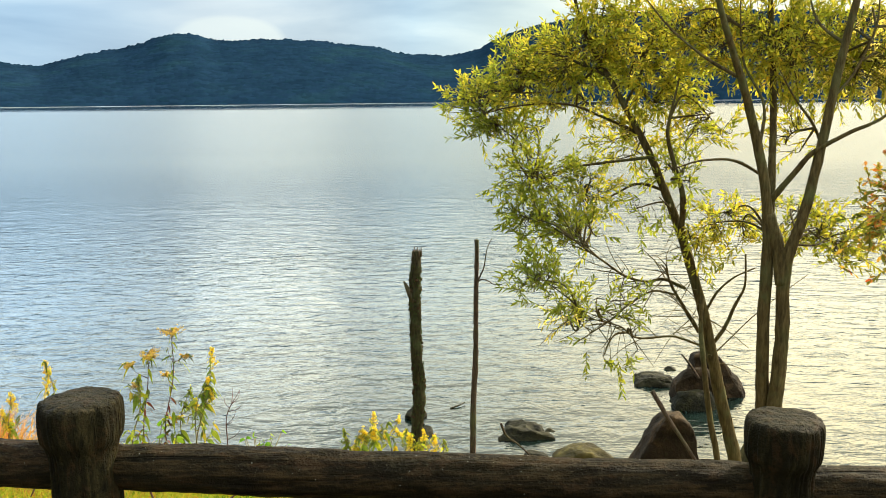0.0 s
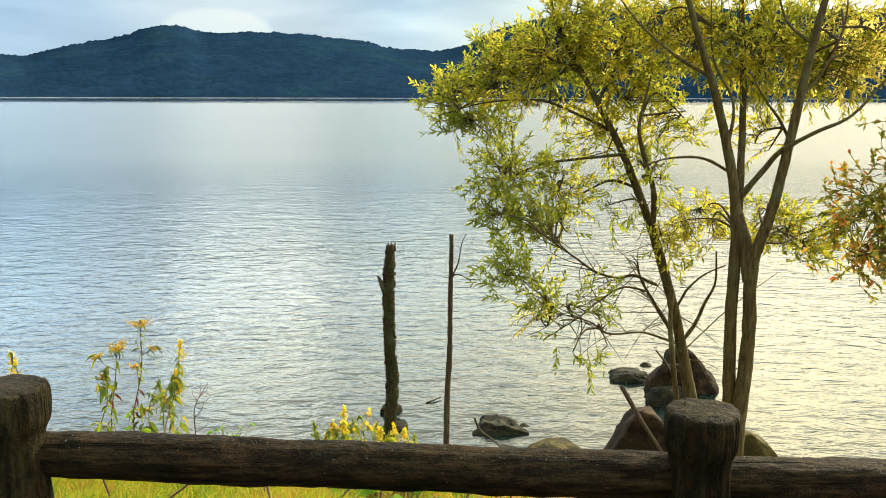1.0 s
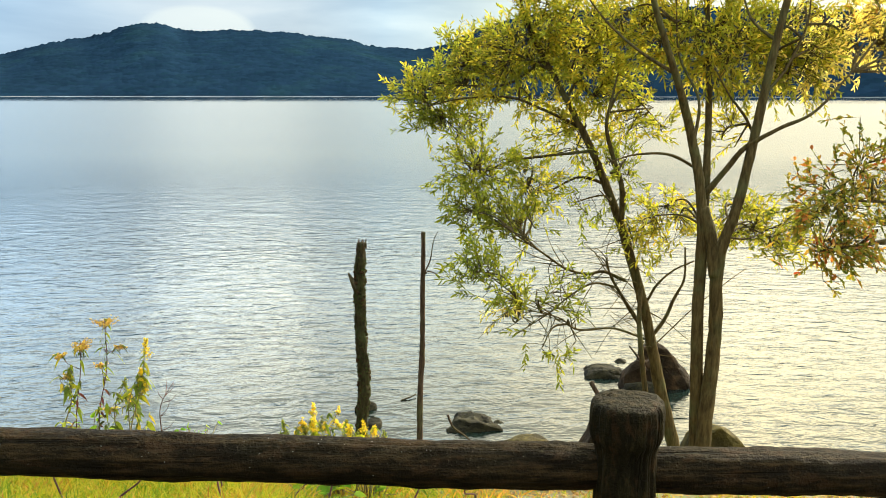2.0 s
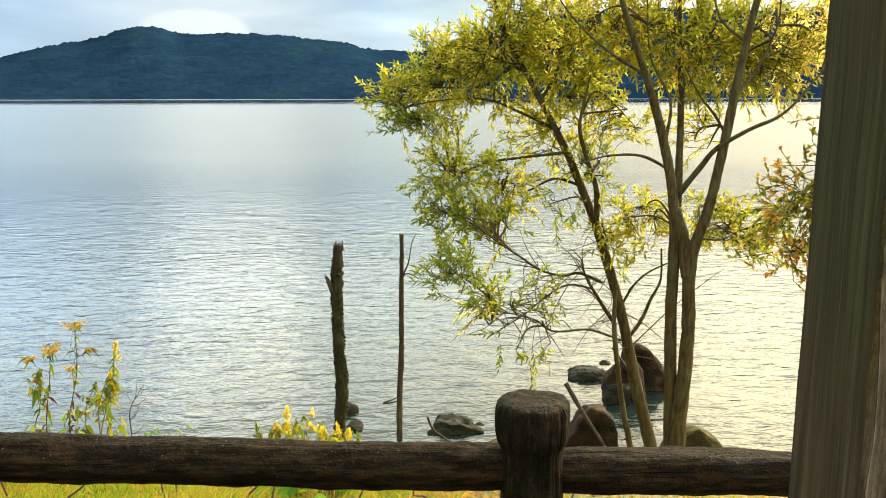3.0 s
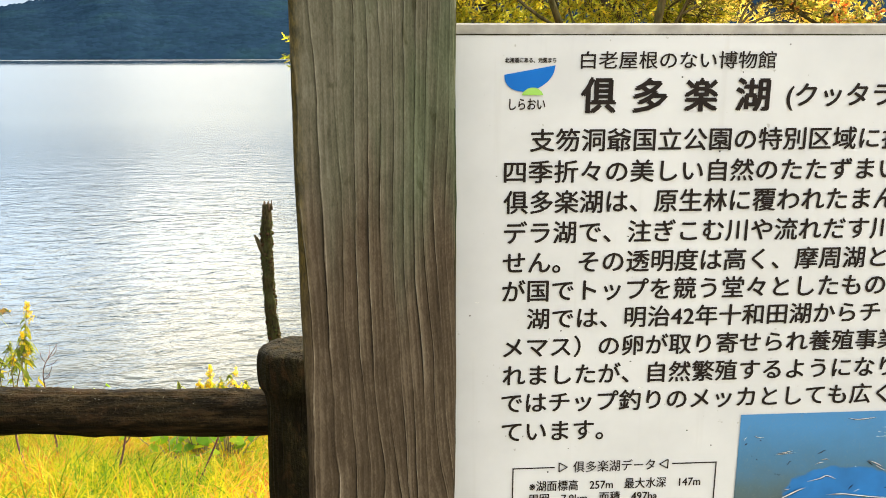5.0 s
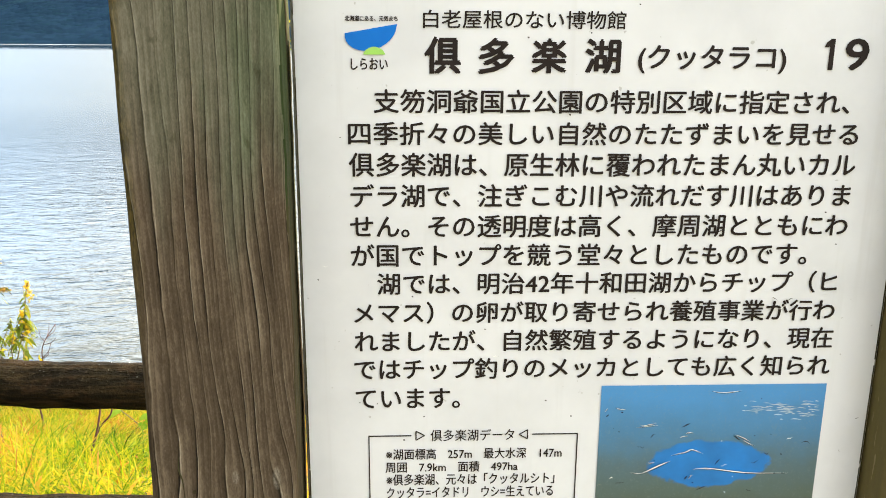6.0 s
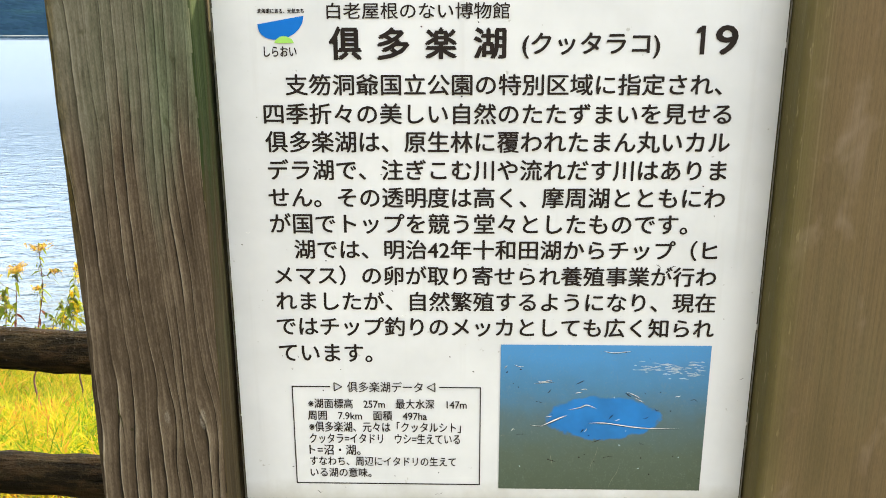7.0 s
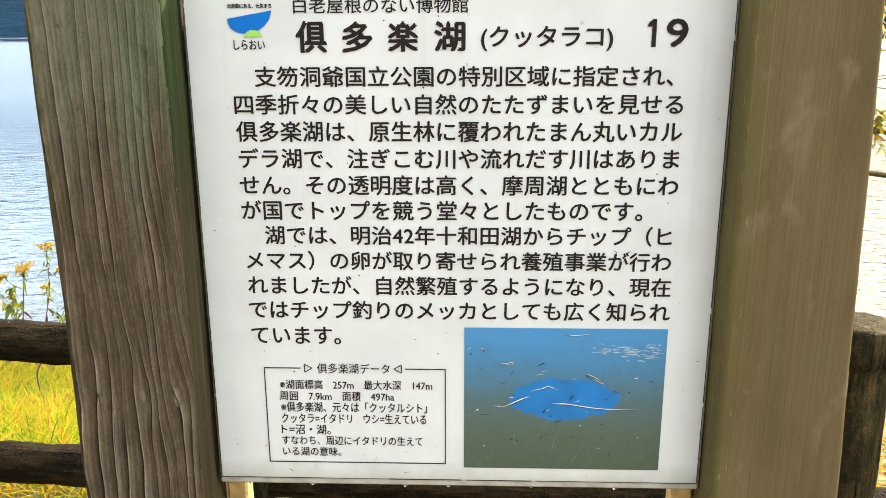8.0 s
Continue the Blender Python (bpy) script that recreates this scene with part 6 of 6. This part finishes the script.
HERBS = [((-2.50, 6.5), (-2.41, 6.5, -0.34), "fading"), ((-2.66, 6.4), (-2.58, 6.4, -0.50), "fading"), ((-2.30, 6.4), (-2.05, 6.4, -0.50), "goldenrod"), ((-2.05, 6.3), (-1.81, 6.3, -0.82), "dry"), ((-3.28, 6.0), (-3.23, 6.0, -0.50), "goldenrod")]
HERBS += [((-2.70, 6.2), (-2.60, 6.2, -0.68), "green"), ((-0.82, 7.1), (-0.79, 7.1, -1.37), "goldenrod"), ((-0.58, 7.1), (-0.55, 7.1, -1.40), "goldenrod"), ((-0.36, 7.1), (-0.32, 7.1, -1.54), "goldenrod"), ((-0.95, 7.1), (-0.90, 7.1, -1.50), "goldenrod"),
         ((-0.74, 7.25), (-0.73, 7.25, -1.56), "green"), ((-0.50, 7.25), (-0.49, 7.25, -1.60), "green"), ((-0.15, 7.15), (-0.13, 7.15, -1.66), "green"), ((-0.85, 6.95), (-0.85, 6.95, -1.52), "green"), ((-0.38, 6.9), (-0.36, 6.9, -1.56), "green"), ((-0.25, 7.2), (-0.22, 7.2, -1.64), "goldenrod"), ((-0.45, 7.0), (-0.44, 7.0, -1.52), "goldenrod"), ((-1.10, 7.0), (-1.05, 7.0, -1.49), "green"), ((-2.2, 6.6), (-2.18, 6.6, -0.9), "green"), ((-3.5, 5.8), (-3.42, 5.8, -0.66), "goldenrod"), ((-2.2, 6.35), (-2.12, 6.35, -0.80), "green"), ((-2.42, 6.55), (-2.30, 6.55, -0.90), "green")]
for k, ((x, y), top, kind) in enumerate(HERBS):
    herb((x, y, bank_height(x, y) - 0.03), top, kind, 40 + k)
for k, (x, y, hh) in enumerate([(-1.5, 3.4, 0.36), (-0.25, 2.9, 0.34), (0.35, 3.3, 0.34), (0.95, 3.0, 0.3), (-2.2, 3.6, 0.36), (-0.7, 3.1, 0.38), (-1.1, 3.2, 0.34), (-0.45, 3.5, 0.4), (0.1, 3.0, 0.3), (-1.75, 3.1, 0.33), (-0.95, 3.9, 0.42)]):
    z = bank_height(x, y)
    herb((x, y, z - 0.03), (x + 0.12, y, z + hh), "dry", 80 + k)


def dock(x, y, z, n, size, seed):
    """A clump of broad leaves on short stalks."""
    rng = np.random.default_rng(seed)
    g = bank_height(x, y)
    ob = thing("broadleaf_plant", (x, y, g), "clump of broad bright green leaves among the grass", "wild plant", "broad-leaved plants on the bank")
    a = rng.uniform(0, 6.28, n)
    base = np.stack([x + rng.normal(size=n) * 0.12, y + rng.normal(size=n) * 0.1, z + rng.normal(size=n) * 0.07], 1)
    way = np.stack([np.cos(a), np.sin(a) - 0.4, 0.2 + 0 * a], 1)
    length, width = rng.uniform(0.7, 1.2, n) * size, rng.uniform(0.6, 0.9, n) * size
    for k, b in enumerate(base):
        bm = bmesh.new()
        tube(bm, [(x + (b[0] - x) * 0.3, y + (b[1] - y) * 0.3, g - 0.02), tuple((np.array([x, y, g]) + b) / 2 + rng.normal(size=3) * 0.01), tuple(b)], [0.005, 0.004, 0.003], 4)
        stalk = part("stalk", bm, M_STEM, ob)
        part("leaf", leaf_mesh("leaf", base[k:k + 1], way[k:k + 1], length[k:k + 1], width[k:k + 1], BROAD_SHAPE, 0.5, seed * 50 + k), M_DOCK, stalk, smooth=False)



dock(-0.32, 4.7, -0.86, 26, 0.085, 1)
dock(-0.12, 4.6, -0.84, 24, 0.085, 2)
dock(-0.46, 4.5, -0.84, 12, 0.08, 4)
dock(-2.28, 6.2, -1.22, 12, 0.075, 5)
dock(-2.55, 6.3, -1.25, 9, 0.065, 6)
dock(-1.68, 6.3, -1.30, 26, 0.055, 3)


def blades(name, count, place, height, mat, label, seed, width=0.007, droop=0.5):
    rng = np.random.default_rng(seed)
    xy = place(rng, count)
    z = np.array([bank_height(x, y) for x, y in xy])
    base = np.column_stack([xy, z - 0.02])
    tufts = np.array([0.65 + 0.7 * (0.5 + 0.5 * noise.noise((x * 1.4, y * 1.4, seed))) for x, y in xy])
    # lower round the broad-leaved plants
    tufts *= 1 - 0.62 * np.exp(-((xy[:, 0] + 0.2) ** 2 / 0.12 + (xy[:, 1] - 4.1) ** 2 / 0.45))
    way = rng.normal(size=(count, 3)) * np.array([0.45, 0.45, 0.12]) + np.array([-0.08, -0.08, 1.0])
    ob = part(name, leaf_mesh(name, base, way, rng.uniform(0.5, 1.15, count) * height * tufts, width, ((0.0, 0.8), (0.25, 1.0), (0.5, 0.9), (0.75, 0.65), (1.0, 0.0)), droop, seed), mat, None, smooth=False)
    return tagged(ob, label, "grass", kind="stuff")


blades("grass", 125000, lambda r, n: np.column_stack([0.2 - 5.6 * r.uniform(0, 1, n) + 0.28 * r.normal(size=n), 1.95 + 6.7 * r.uniform(0, 1, n) ** 1.15]), 0.38, M_GRASS, "long golden-green sunlit grass covering the bank", 31, 0.0043)
blades("grass", 6500, lambda r, n: np.column_stack([0.3 + 5.2 * r.uniform(0, 1, n) ** 1.2, r.uniform(1.95, 7.0, n)]), 0.22, M_GRASS, "sparse golden grass beneath the willow", 32, 0.0045)
blades("grass", 7000, lambda r, n: np.column_stack([-4.75 + 1.3 * r.uniform(0, 1, n) ** 1.2, r.uniform(5.0, 6.2, n)]), 0.78, M_RUST, "tall rusty orange grass on the bank", 33, 0.005, 0.35)
blades("grass", 26000, lambda r, n: np.column_stack([r.uniform(-5.5, 5.5, n), r.uniform(-3.5, 1.95, n)]), 0.09, M_GRASS, "short trodden grass on the near side of the fence", 34)
blades("grass", 1500, lambda r, n: np.column_stack([0.9 - 4.5 * r.uniform(0, 1, n), 2.1 + 4.0 * r.uniform(0, 1, n)]), 0.34, M_RUST, "broad rusty and yellowed blades among the bank grass", 35, 0.010)


def build_litter():
    """Fallen leaves lying on the bare bank under the trees."""
    rng = np.random.default_rng(36)
    n = 9000
    xy = np.column_stack([0.15 + 4.5 * rng.uniform(0, 1, n) ** 1.3 + 0.1 * rng.normal(size=n), rng.uniform(2.0, 7.2, n)])
    base = np.column_stack([xy, [bank_height(x, y) + 0.006 for x, y in xy]])
    a = rng.uniform(0, 6.28, n)
    way = np.stack([np.cos(a), np.sin(a), rng.uniform(-0.35, 0.25, n) - 0.41 * np.sin(a)], 1)
    size = rng.uniform(0.03, 0.07, n)
    ob = part("leaf_litter", leaf_mesh("leaf_litter", base, way, size, size * 0.45, BROAD_SHAPE, 0.3, 36), M_LITTER, None, smooth=False)
    tagged(ob, "dry orange-brown fallen leaves on the bare bank", "leaf litter", kind="stuff")


build_litter()
